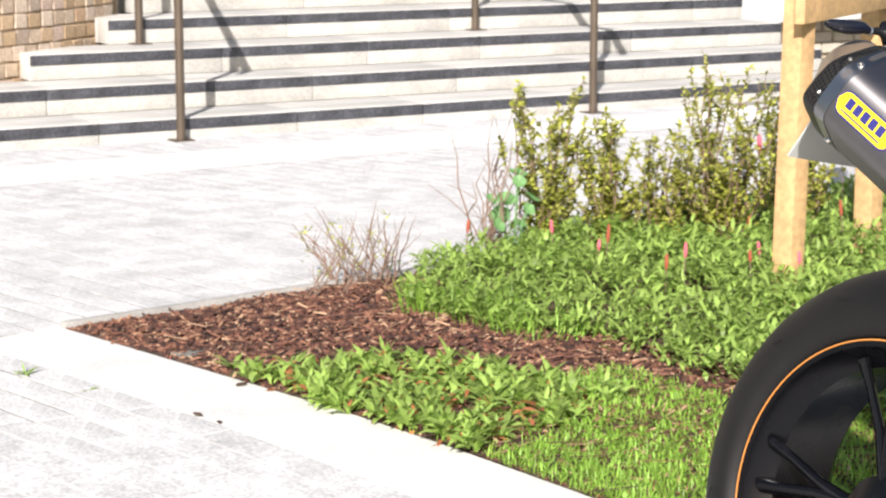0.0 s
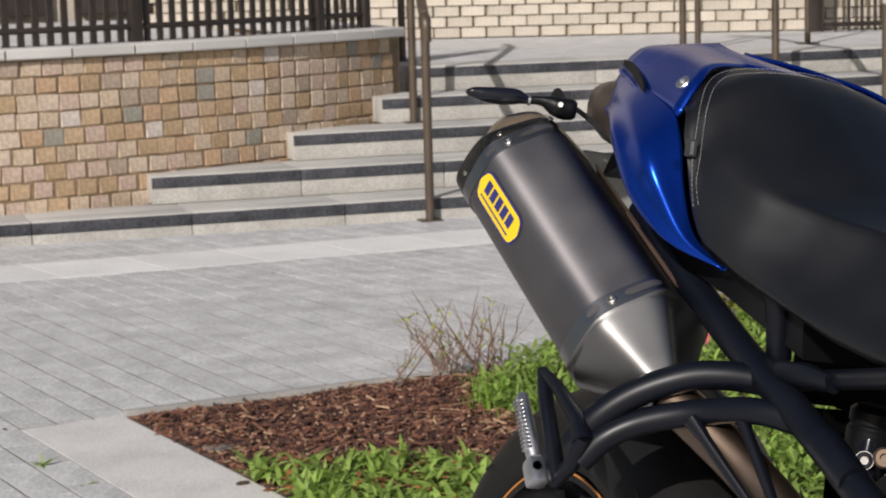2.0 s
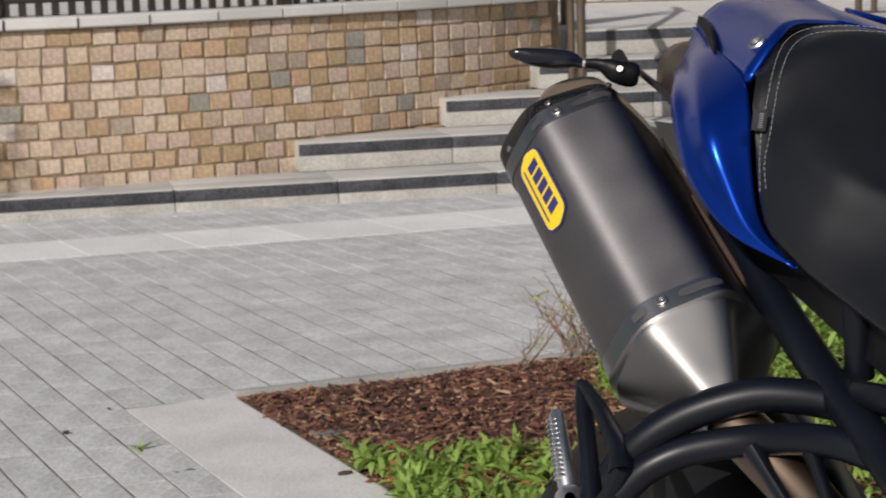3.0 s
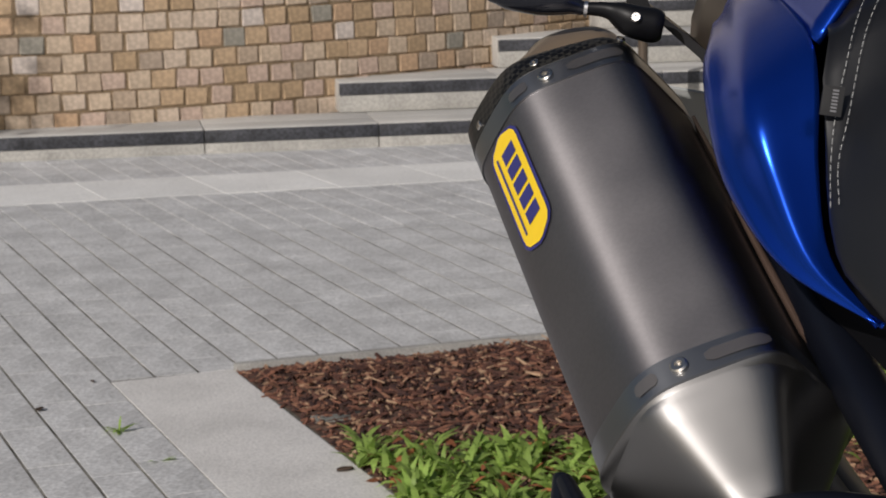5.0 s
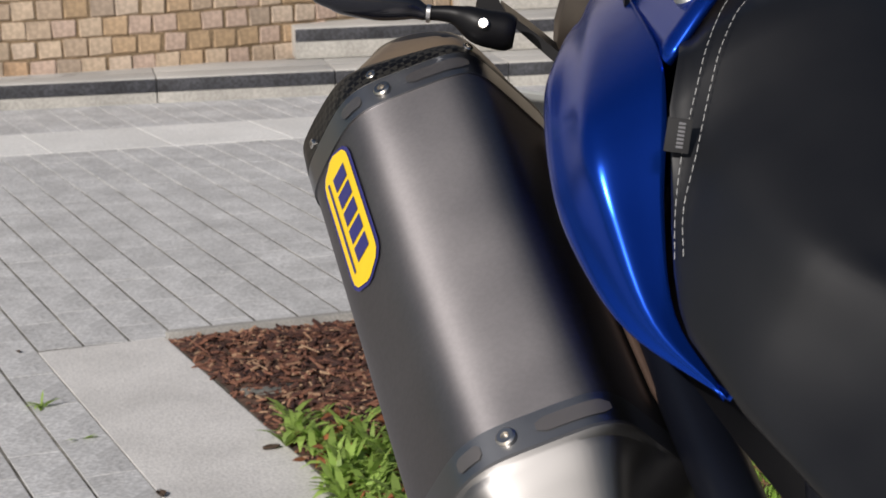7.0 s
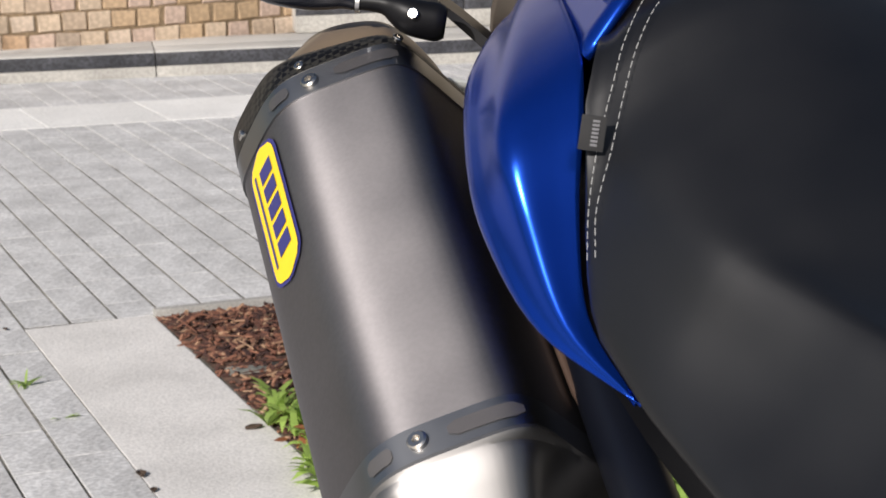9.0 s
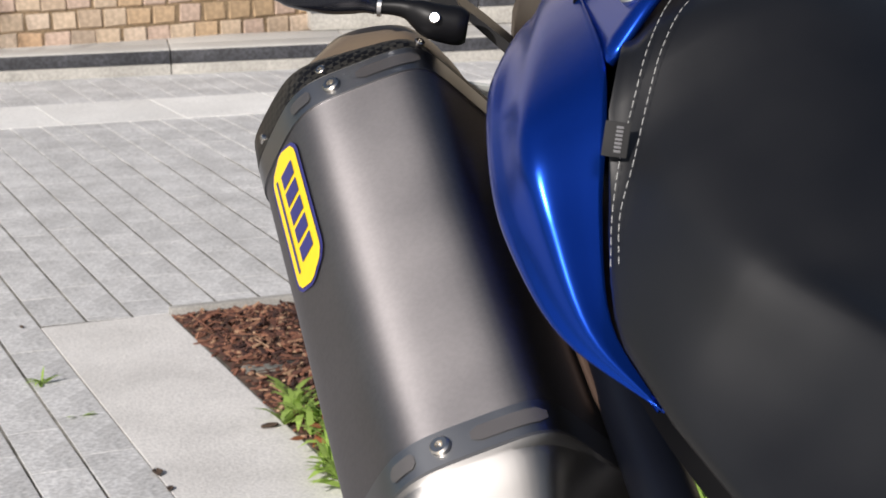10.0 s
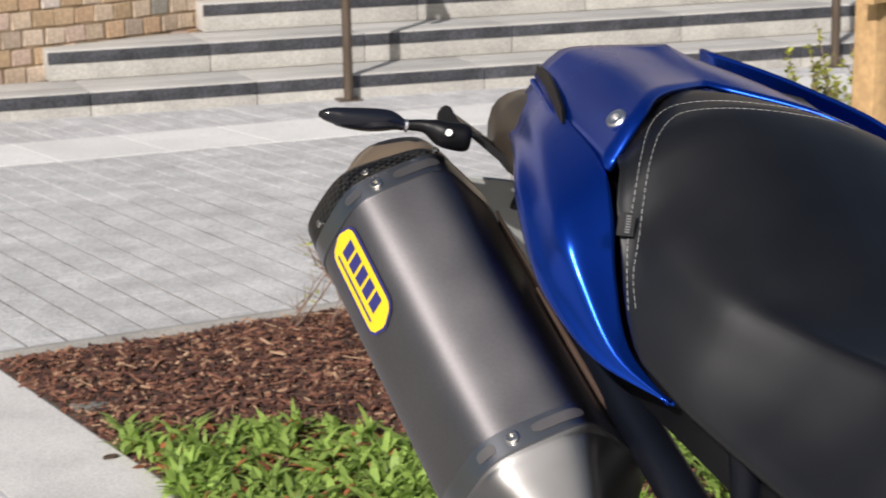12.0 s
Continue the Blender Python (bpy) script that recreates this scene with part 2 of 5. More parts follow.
def box(bm, sx, sy, sz, m=Matrix.Identity(4), bevel=0.0, seg=2):
    r = bmesh.ops.create_cube(bm, size=1.0)
    vs = r["verts"]
    bmesh.ops.scale(bm, vec=(sx, sy, sz), verts=vs)
    if bevel:
        es = list({e for v in vs for e in v.link_edges})
        out = bmesh.ops.bevel(bm, geom=es, offset=bevel, segments=seg, affect="EDGES", profile=0.6)
        vs = list({v for f in out["faces"] for v in f.verts} | {v for v in vs if v.is_valid})
    bmesh.ops.transform(bm, matrix=m, verts=vs)
    return vs


def boxbm(*a, **k):
    bm = bmesh.new()
    box(bm, *a, **k)
    return bm


def rings(bm, loops, closed=True, cap=True):
    """A skin over a row of loops of points."""
    rows = [[bm.verts.new(p) for p in lp] for lp in loops]
    k = len(rows[0])
    for a, b in zip(rows, rows[1:]):
        for i in range(k if closed else k - 1):
            j = (i + 1) % k
            bm.faces.new((a[i], a[j], b[j], b[i]))
    if cap and closed:
        bm.faces.new(rows[0][::-1])
        bm.faces.new(rows[-1])
    return rows


def smooth_path(pts, n=8):
    """Catmull-Rom through the points."""
    p = [Vector(q) for q in pts]
    p = [2 * p[0] - p[1]] + p + [2 * p[-1] - p[-2]]
    out = []
    for a, b, c, d in zip(p, p[1:], p[2:], p[3:]):
        for i in range(n):
            t = i / n
            out.append(0.5 * (2 * b + (c - a) * t + (2 * a - 5 * b + 4 * c - d) * t * t + (3 * b - a - 3 * c + d) * t ** 3))
    out.append(p[-2])
    return out


def tube(bm, pts, radius, sides=14, flat=1.0):
    """A bar swept along points; radius is one number or one for each point."""
    pts = [Vector(p) for p in pts]
    rad = radius if isinstance(radius, (list, tuple)) else [radius] * len(pts)
    side = None
    loops = []
    for i, p in enumerate(pts):
        t = (pts[min(i + 1, len(pts) - 1)] - pts[max(i - 1, 0)]).normalized()
        if side is None:
            side = t.orthogonal().normalized()
        side = (side - t * side.dot(t)).normalized()
        up = t.cross(side)
        loops.append([p + rad[i] * (math.cos(a) * side + flat * math.sin(a) * up) for a in (2 * math.pi * k / sides for k in range(sides))])
    return rings(bm, loops)


def tubebm(pts, radius, sides=14, flat=1.0):
    bm = bmesh.new()
    tube(bm, pts, radius, sides, flat)
    return bm


def lathe(bm, profile, centre, axis, sides=48):
    """Turns (distance along the axis, radius) pairs round an axis."""
    axis = Vector(axis).normalized()
    u = axis.orthogonal().normalized()
    w = axis.cross(u)
    c = Vector(centre)
    return rings(bm, [[c + axis * s + r * (math.cos(a) * u + math.sin(a) * w) for a in (2 * math.pi * k / sides for k in range(sides))]
                      for s, r in profile], cap=False)


def table(rows):
    """A smooth function through rows of (x, y)."""
    xs, ys = [r[0] for r in rows], [r[1] for r in rows]

    def f(x):
        return float(np.interp(x, xs, ys))
    return f


def smoothstep(a, b, x):
    t = min(max((x - a) / (b - a), 0), 1)
    return t * t * (3 - 2 * t)


def ground_z(y):
    """The paving falls a little towards the parked motorcycle and towards the steps."""
    return -0.052 * smoothstep(-4.2, -5.9, y) - 0.024 * smoothstep(-1.7, -0.15, y)


# ---- plan of the square ----
CORNER = Vector((-1.719, -3.328, 0))            # corner of the planting bed
ALONG = Vector((0.207, -0.978, 0)).normalized()  # its kerbed edge, and the run of the pavers
BACK = Vector((0.985, 0.165, 0)).normalized()    # its far edge
ACROSS = Vector((-ALONG.y, ALONG.x, 0))          # to the bed's side
RISE, TREAD, FIRST = 0.115, 0.33, 0.065
TOP_Z = FIRST + 4 * RISE
WALL_C, WALL_R = Vector((-2.46, 4.11, 0)), 3.9   # the curved retaining wall


# ---- ground, paving, kerb ----
def build_ground():
    bm = bmesh.new()
    ys = [-220, -8] + [-5.9 + 0.17 * i for i in range(11)] + [-4.05, -3, -1.8] + [-1.7 + 0.155 * i for i in range(11)] + [0.05, 220]
    rows = [[bm.verts.new((x, y, ground_z(y) - (0.0042 if y < -4.1 or y > -1.75 else 0.0009))) for x in (-220, -4, 0, 4, 220)] for y in ys]
    for a, b in zip(rows, rows[1:]):
        for i in range(4):
            bm.faces.new((a[i], a[i + 1], b[i + 1], b[i]))
    return tagged(ob_from("ground", bm, JOINT), "sandy bedding under the grey stone paving", "ground", kind="structure")


def clip(poly, n, d):
    """The part of a polygon where p . n <= d."""
    out = []
    for p, q in zip(poly, poly[1:] + poly[:1]):
        a, b = p.dot(n) - d, q.dot(n) - d
        if a <= 0:
            out.append(p)
        if a * b < 0:
            out.append(p + (q - p) * (a / (a - b)))
    return out


def block_mesh(poly, top, depth, bevel):
    """A stone from a polygon seen from above, with worn upper edges; verts and faces for from_pydata."""
    c = sum(poly, Vector()) / len(poly)
    k = len(poly)
    inner = [p + (c - p).normalized() * bevel * 1.3 for p in poly]
    vs = [(p.x, p.y, top(p) - depth) for p in poly] + [(p.x, p.y, top(p) - bevel) for p in poly] + [(p.x, p.y, top(p)) for p in inner]
    fs = []
    for i in range(k):
        j = (i + 1) % k
        fs += [(i, j, k + j, k + i), (k + i, k + j, 2 * k + j, 2 * k + i)]
    fs.append(tuple(2 * k + i for i in range(k)))
    return vs, fs


STRIP_N = Vector((-0.085, 1, 0)).normalized()
STRIP_D = Vector((-0.5, -0.93, 0)).dot(STRIP_N)
STRIP_W = 0.47
BACK_N = Vector((BACK.y, -BACK.x, 0))           # towards the inside of the bed
BACK_D = CORNER.dot(BACK_N)


def build_paving():
    pavement = tagged(empty("pavement"), "grey granite plank paving with sandy joints", "paving", kind="structure")
    rnd = random.Random(4)
    W, KERB_W = 0.086, 0.235
    rest_v, rest_f = [], []
    plain = {}
    count = 0
    for i in range(-34, 62):
        a0 = -KERB_W - 0.003 + i * W
        s = -4.4 - rnd.random() * 0.3
        while s < 5.2:
            ln = rnd.choice((0.20, 0.25, 0.30, 0.40))
            quad = [CORNER + ACROSS * (a0 + 0.0028) + ALONG * (s + 0.0013), CORNER + ACROSS * (a0 + W - 0.0028) + ALONG * (s + 0.0013),
                    CORNER + ACROSS * (a0 + W - 0.0028) + ALONG * (s + ln - 0.0013), CORNER + ACROSS * (a0 + 0.0028) + ALONG * (s + ln - 0.0013)]
            quad = quad[::-1]
            s += ln
            parts = []
            poly = quad
            poly = clip(poly, ALONG, CORNER.dot(ALONG) + 5.0)
            if i >= 0 and len(poly) > 2:
                poly = clip(poly, BACK_N, BACK_D - 0.014)
            near = clip(poly, STRIP_N, STRIP_D - 0.004) if len(poly) > 2 else []
            far = clip(clip(poly, -STRIP_N, -(STRIP_D + STRIP_W + 0.004)), Vector((0, 1, 0)), -0.004) if len(poly) > 2 else []
            for p in (near, far):
                if len(p) > 2 and (max((x - p[0]).length for x in p) > 0.03):
                    parts.append(p)
            for p in parts:
                c = sum(p, Vector()) / len(p)
                if c.x > 4.2:
                    continue
                whole = p is quad or (len(p) == 4 and all((x - y).length < 1e-6 for x, y in zip(sorted(p, key=tuple), sorted(quad, key=tuple))))
                lift = rnd.uniform(-0.0003, 0.0005)
                a, b = (c - CORNER).dot(ACROSS), (c - CORNER).dot(ALONG)
                if whole and count < 300 and -0.75 < a < 0.3 and -0.55 < b < 1.5 and c.y > -4.3:
                    key = round(ln, 2)
                    if key not in plain:
                        q0 = [Vector((-ln / 2 + .0013, -W / 2 + .0028, 0)), Vector((ln / 2 - .0013, -W / 2 + .0028, 0)), Vector((ln / 2 - .0013, W / 2 - .0028, 0)), Vector((-ln / 2 + .0013, W / 2 - .0028, 0))]
                        vs, fs = block_mesh(q0, lambda p: 0.0, 0.05, 0.0004)
                        me = bpy.data.meshes.new("paver")
                        me.from_pydata(vs, [], fs)
                        me.materials.append(PAVER)
                        plain[key] = me
                    ang = math.atan2(ALONG.y, ALONG.x)
                    piece("paver", plain[key], pavement, Matrix.Translation((c.x, c.y, ground_z(c.y) + lift)) @ Matrix.Rotation(ang, 4, "Z"))
                    count += 1
                else:
                    vs, fs = block_mesh(p, lambda q: ground_z(q.y) + lift, 0.03, 0.0004)
                    o = len(rest_v)
                    rest_v += vs
                    rest_f += [tuple(o + k for k in f) for f in fs]
    me = bpy.data.meshes.new("pavers")
    me.from_pydata(rest_v, [], rest_f)
    me.materials.append(PAVER_FAR)
    ob = new("pavers", me)
    ob.parent = pavement
    tagged(ob, kind="stuff")
    # kerb slabs along the bed
    s, ln = 0.0, 1.25
    for k in range(5):
        vs, fs = [], []
        m = 8
        for j in range(m + 1):
            q = s + 0.002 + (ln - 0.004) * j / m - (0.011 if k == 0 and j == 0 else 0)
            for a, dz in ((-0.2385, -0.09), (-0.2385, 0.0006), (-0.2370, 0.0010), (-0.0015, 0.0010), (0.0, 0.0), (0.0, -0.09)):
                w = CORNER + ACROSS * a + ALONG * q
                vs.append((w.x, w.y, ground_z(w.y) + dz))
        for j in range(m):
            for i in range(5):
                fs.append((j * 6 + i, (j + 1) * 6 + i, (j + 1) * 6 + i + 1, j * 6 + i + 1))
        fs += [tuple(range(6)), tuple(m * 6 + i for i in range(5, -1, -1))]
        me = bpy.data.meshes.new("kerb_slab")
        me.from_pydata(vs, [], fs)
        me.materials.append(KERB)
        ob = new("kerb_slab", me)
        ob.parent = pavement
        s += ln
    # pale slabs in front of the steps
    u = Vector((1, 0.085, 0)).normalized()
    for k in range(-7, 14):
        o = Vector((-0.5, -0.93, 0)) + u * (k * 0.36)
        d = -ALONG * (STRIP_W / abs(ALONG.dot(STRIP_N)))
        p = [o + u * .002, o + u * .358, o + u * .358 + d, o + u * .002 + d]
        vs, fs = block_mesh(p, lambda q: ground_z(q.y) + 0.001, 0.08, 0.0004)
        me = bpy.data.meshes.new("strip_slab")
        me.from_pydata(vs, [], fs)
        me.materials.append(STRIP)
        ob = new("strip_slab", me)
        ob.parent = pavement
    # thin edging along the far side of the bed
    bm = bmesh.new()
    box(bm, 5.2, 0.022, 0.12, Matrix.Translation(CORNER + BACK * 2.6 + BACK_N * 0.003 + Vector((0, 0, -0.045))) @ Matrix.Rotation(math.atan2(BACK.y, BACK.x), 4, "Z"), 0.003)
    part("edging", bm, material("weathered concrete edging", (0.30, 0.29, 0.27), 0.9, vary=0.15, scale=8, grain=0.15), pavement, "weathered grey concrete edging")
    return pavement


# ---- steps and landing ----
LEFT = (-4.6, -1.06, -0.39, 0.10, 0.36)
RIGHT = 3.76


def build_steps():
    rnd = random.Random(7)
    for k in range(5):
        y, z = k * TREAD, FIRST + k * RISE
        st = tagged(empty(f"step_{k + 1}", Matrix.Translation((0, y, z))), "broad cream stone step with a black nosing strip", "step", kind="structure")
        x = LEFT[k]
        low = 0.16 if k == 0 else RISE
        while x < RIGHT - 0.05:
            ln = min(rnd.choice((0.62, 0.75, 0.9)), RIGHT - x)
            mid = x + ln / 2
            part("slab", boxbm(ln - 0.004, 0.15, low, Matrix.Translation((mid, 0.075, -low / 2)), bevel=0.005), STEP, st)
            part("back_slab", boxbm(ln - 0.004, TREAD - 0.155 + 0.03, low, Matrix.Translation((mid, 0.155 + (TREAD - 0.125) / 2, -low / 2 - 0.001)), bevel=0.002), STEP, st)
            part("nosing_strip", boxbm(ln - 0.004, 0.01, 0.046, Matrix.Translation((mid, 0.0022, -0.028)), bevel=0.001), NOSING, st, "black granite nosing strip")
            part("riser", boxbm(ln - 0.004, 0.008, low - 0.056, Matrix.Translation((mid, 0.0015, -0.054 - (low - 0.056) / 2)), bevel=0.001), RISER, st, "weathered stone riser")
            x += ln
    bm = boxbm(7.0, 3.9, 0.3, Matrix.Translation((LEFT[4] + 3.5 - 0.2, 4 * TREAD + 0.18 + 1.95, TOP_Z - 0.152)))
    tagged(ob_from("landing", bm, PAVER_FAR), "flat grey stone landing above the steps", "landing", kind="structure")


# ---- curved wall of setts ----
def sett_mesh(k):
    rnd = random.Random(k)
    w, h, d = 0.0855, 0.0635, 0.05
    bm = bmesh.new()
    box(bm, w, d, h, bevel=0.0045, seg=1)
    lean = [Vector((rnd.uniform(-.002, .002), rnd.uniform(-.003, .003), rnd.uniform(-.002, .002))) for _ in range(8)]
    for v in bm.verts:
        v.co += lean[(v.co.x > 0) + 2 * (v.co.y > 0) + 4 * (v.co.z > 0)] + Vector((rnd.uniform(-.0018, .0018), rnd.uniform(-.0016, .0016), rnd.uniform(-.0018, .0018)))
    me = bpy.data.meshes.new("sett")
    bm.to_mesh(me)
    bm.free()
    me.materials.append(SETT)
    return me


def build_curved_wall():
    top = 0.672
    th0, th1 = -32, 44.6
    wall = tagged(empty("wall_curved"), "curved retaining wall of tumbled tan sandstone setts", "wall", kind="structure")
    bm = bmesh.new()
    loops = []
    for k in range(61):
        a = radians(th0 + (th1 - th0) * k / 60)
        sx, sy = math.sin(a), -math.cos(a)
        loops.append([WALL_C + Vector((sx * r, sy * r, z)) for r, z in ((WALL_R + 0.0038, -0.1), (WALL_R + 0.0038, top), (WALL_R - 0.3, top), (WALL_R - 0.3, -0.1))])
    rings(bm, loops)
    a = radians(th1)
    e = WALL_C + Vector((math.sin(a) * WALL_R, -math.cos(a) * WALL_R, 0))
    box(bm, 0.26, 2.6, top + 0.1, Matrix.Translation((e.x - 0.145, e.y + 1.29, top / 2 - 0.05)))
    part("mortar_core", bm, MORTAR, wall, "brown mortar between the setts", smooth=None)
    meshes = [sett_mesh(k) for k in range(24)]
    rnd = random.Random(2)
    rest_v, rest_f = [], []
    pitch_z, w = 0.0695, 0.0905
    made = 0
    for c in range(10):
        z = top - 0.036 - c * pitch_z
        if z < 0.02:
            break
        s = radians(-26) * WALL_R + (0.053 if c % 2 else 0) + rnd.uniform(-.01, .01)
        while s < radians(th1) * WALL_R - 0.05:
            a = s / WALL_R
            y_here = WALL_C.y - math.cos(a) * WALL_R
            x_here = WALL_C.x + math.sin(a) * WALL_R
            sc = rnd.uniform(0.93, 1.03)
            s += w * rnd.uniform(0.94, 1.06)
            hidden = any(x_here > LEFT[k] + 0.04 and z < FIRST + k * RISE - 0.05 for k in range(5))
            if hidden:
                continue
            m = (Matrix.Translation((WALL_C.x + math.sin(a) * (WALL_R - 0.016), WALL_C.y - math.cos(a) * (WALL_R - 0.016), z)) @ Matrix.Rotation(a, 4, "Z")
                 @ Matrix.Rotation(rnd.uniform(-.035, .035), 4, "Y") @ Matrix.Diagonal((sc, 1, rnd.uniform(0.94, 1.03), 1)))
            if made < 900:
                piece("sett", meshes[rnd.randrange(24)], wall, m)
                made += 1
    # setts on the return wall
    for c in range(9):
        for k in range(12):
            if top - 0.036 - c * pitch_z > TOP_Z + 0.02:
                piece("sett", meshes[rnd.randrange(24)], wall, Matrix.Translation((e.x - 0.012, e.y + 0.06 + k * w, top - 0.036 - c * pitch_z)) @ Matrix.Rotation(radians(90), 4, "Z"))
    # coping
    n = 19
    for k in range(n):
        a0, a1 = radians(th0 + (th1 - th0) * k / n), radians(th0 + (th1 - th0) * (k + 1) / n)
        bm = bmesh.new()
        g = 0.0014
        loops = []
        for i in range(5):
            a = a0 + g + (a1 - a0 - 2 * g) * i / 4
            sx, sy = math.sin(a), -math.cos(a)
            b = 0.006
            prof = ((WALL_R + 0.042, top + b), (WALL_R + 0.042, top + 0.038), (WALL_R + 0.042 - b, top + 0.044), (WALL_R - 0.32, top + 0.044), (WALL_R - 0.32, top), (WALL_R + 0.042 - b, top))
            loops.append([WALL_C + Vector((sx * r, sy * r, z)) for r, z in prof])
        rings(bm, loops)
        part("coping_stone", bm, COPING, wall, smooth=None)
    part("coping_stone", boxbm(0.33, 2.6, 0.042, Matrix.Translation((e.x - 0.135, e.y + 1.33, top + 0.021)), bevel=0.006), COPING, wall, smooth=None)
    # terrace behind
    bm = bmesh.new()
    fan = [WALL_C + Vector((math.sin(radians(t)) * (WALL_R - 0.29), -math.cos(radians(t)) * (WALL_R - 0.29), top - 0.03)) for t in range(-32, 45, 4)]
    vs = [bm.verts.new(p) for p in fan] + [bm.verts.new((0.1, 8, top - 0.03)), bm.verts.new((-6, 8, top - 0.03))]
    bm.faces.new(vs)
    tagged(ob_from("terrace", bm, PAVER_FAR), "grey paved terrace behind the curved wall", "terrace", kind="structure")


def build_terrace_railing():
    """Bars on the curved wall: dark brown flat steel."""
    rail = tagged(empty("terrace_railing"), "dark brown steel bar railing on the curved wall", "railing")
    R, z0 = WALL_R - 0.14, 0.714
    bar = boxbm(0.030, 0.012, 1.0, Matrix.Translation((0, 0, 0.5)), bevel=0.002, seg=1)
    me = bpy.data.meshes.new("bar")
    bar.to_mesh(me)
    bar.free()
    me.materials.append(DARKBAR)
    for h in (0.066, 1.0):
        part("rail", tubebm([WALL_C + Vector((math.sin(radians(t)) * R, -math.cos(radians(t)) * R, z0 + h)) for t in np.arange(-28, 44.1, 1.5)], 0.013, 8), DARKBAR, rail)
    t = -28.0
    while t < 44:
        piece("bar", me, rail, Matrix.Translation(WALL_C + Vector((math.sin(radians(t)) * R, -math.cos(radians(t)) * R, z0))) @ Matrix.Rotation(radians(t), 4, "Z"))
        t += 0.96
    for t in (-20, 4, 22, 38, 43.6):
        part("post", boxbm(0.05, 0.05, 1.03, Matrix.Translation(WALL_C + Vector((math.sin(radians(t)) * R, -math.cos(radians(t)) * R, z0 + 0.515))) @ Matrix.Rotation(radians(t), 4, "Z"), bevel=0.004), DARKBAR, rail)


def build_handrail(x0, y0, x1, y1, label):
    """A pair of round posts and a bent rail that climbs with the steps."""
    h = tagged(empty("handrail", Matrix.Translation((x0, y0, 0))), label, "handrail", group="handrails on the steps")
    dx, dy = x1 - x0, y1 - y0
    up = Vector((dx, dy, 0.31))
    z = lambda k: 0.84 + 0.31 * k
    feet = ((0, -0.03, -0.024), (dx, dy, FIRST + 2 * RISE), (dx * 2.05, dy * 2.05, TOP_Z))
    for k, (px, py, pz) in enumerate(feet):
        part("post", tubebm([(px, py, pz), (px, py, 0.79 + 0.30 * (py / max(dy, .01)) * 1.0)], 0.0185, 16), BRONZE, h)
        part("base_plate", boxbm(0.0001 + 0.09, 0.09, 0.006, Matrix.Translation((px, py, pz + 0.003)), bevel=0.002), BRONZE, h)
    line = [(-dx * 0.14, -dy * 0.16, 0.70), (-dx * 0.14, -dy * 0.16, 0.775), (-dx * 0.10, -dy * 0.11, 0.80), (dx * 0.0, 0, 0.84), (dx, dy, 1.14), (dx * 1.9, dy * 1.9, 1.41), (dx * 2.4, dy * 2.4, 1.43)]
    part("rail", tubebm(smooth_path(line, 5), 0.021, 16), BRONZE, h)
    return h


def build_landing_rail():
    """The lone posts of the rail that stands on the landing."""
    for x, y in ((2.05, 1.88), (2.75, 2.02), (3.5, 1.85)):
        o = tagged(empty("landing_post", Matrix.Translation((x, y, TOP_Z))), "bronze steel rail post on the stone landing", "post", group="landing posts")
        part("post", tubebm([(0, 0, 0), (0, 0, 1.0)], 0.016, 14), BRONZE, o)
        part("base_plate", boxbm(0.10, 0.10, 0.006, Matrix.Translation((0, 0, 0.004)), bevel=0.002), BRONZE, o)
        part("cap", tubebm([(-0.3, 0, 1.01), (0.3, 0, 1.01)], 0.02, 14), BRONZE, o)


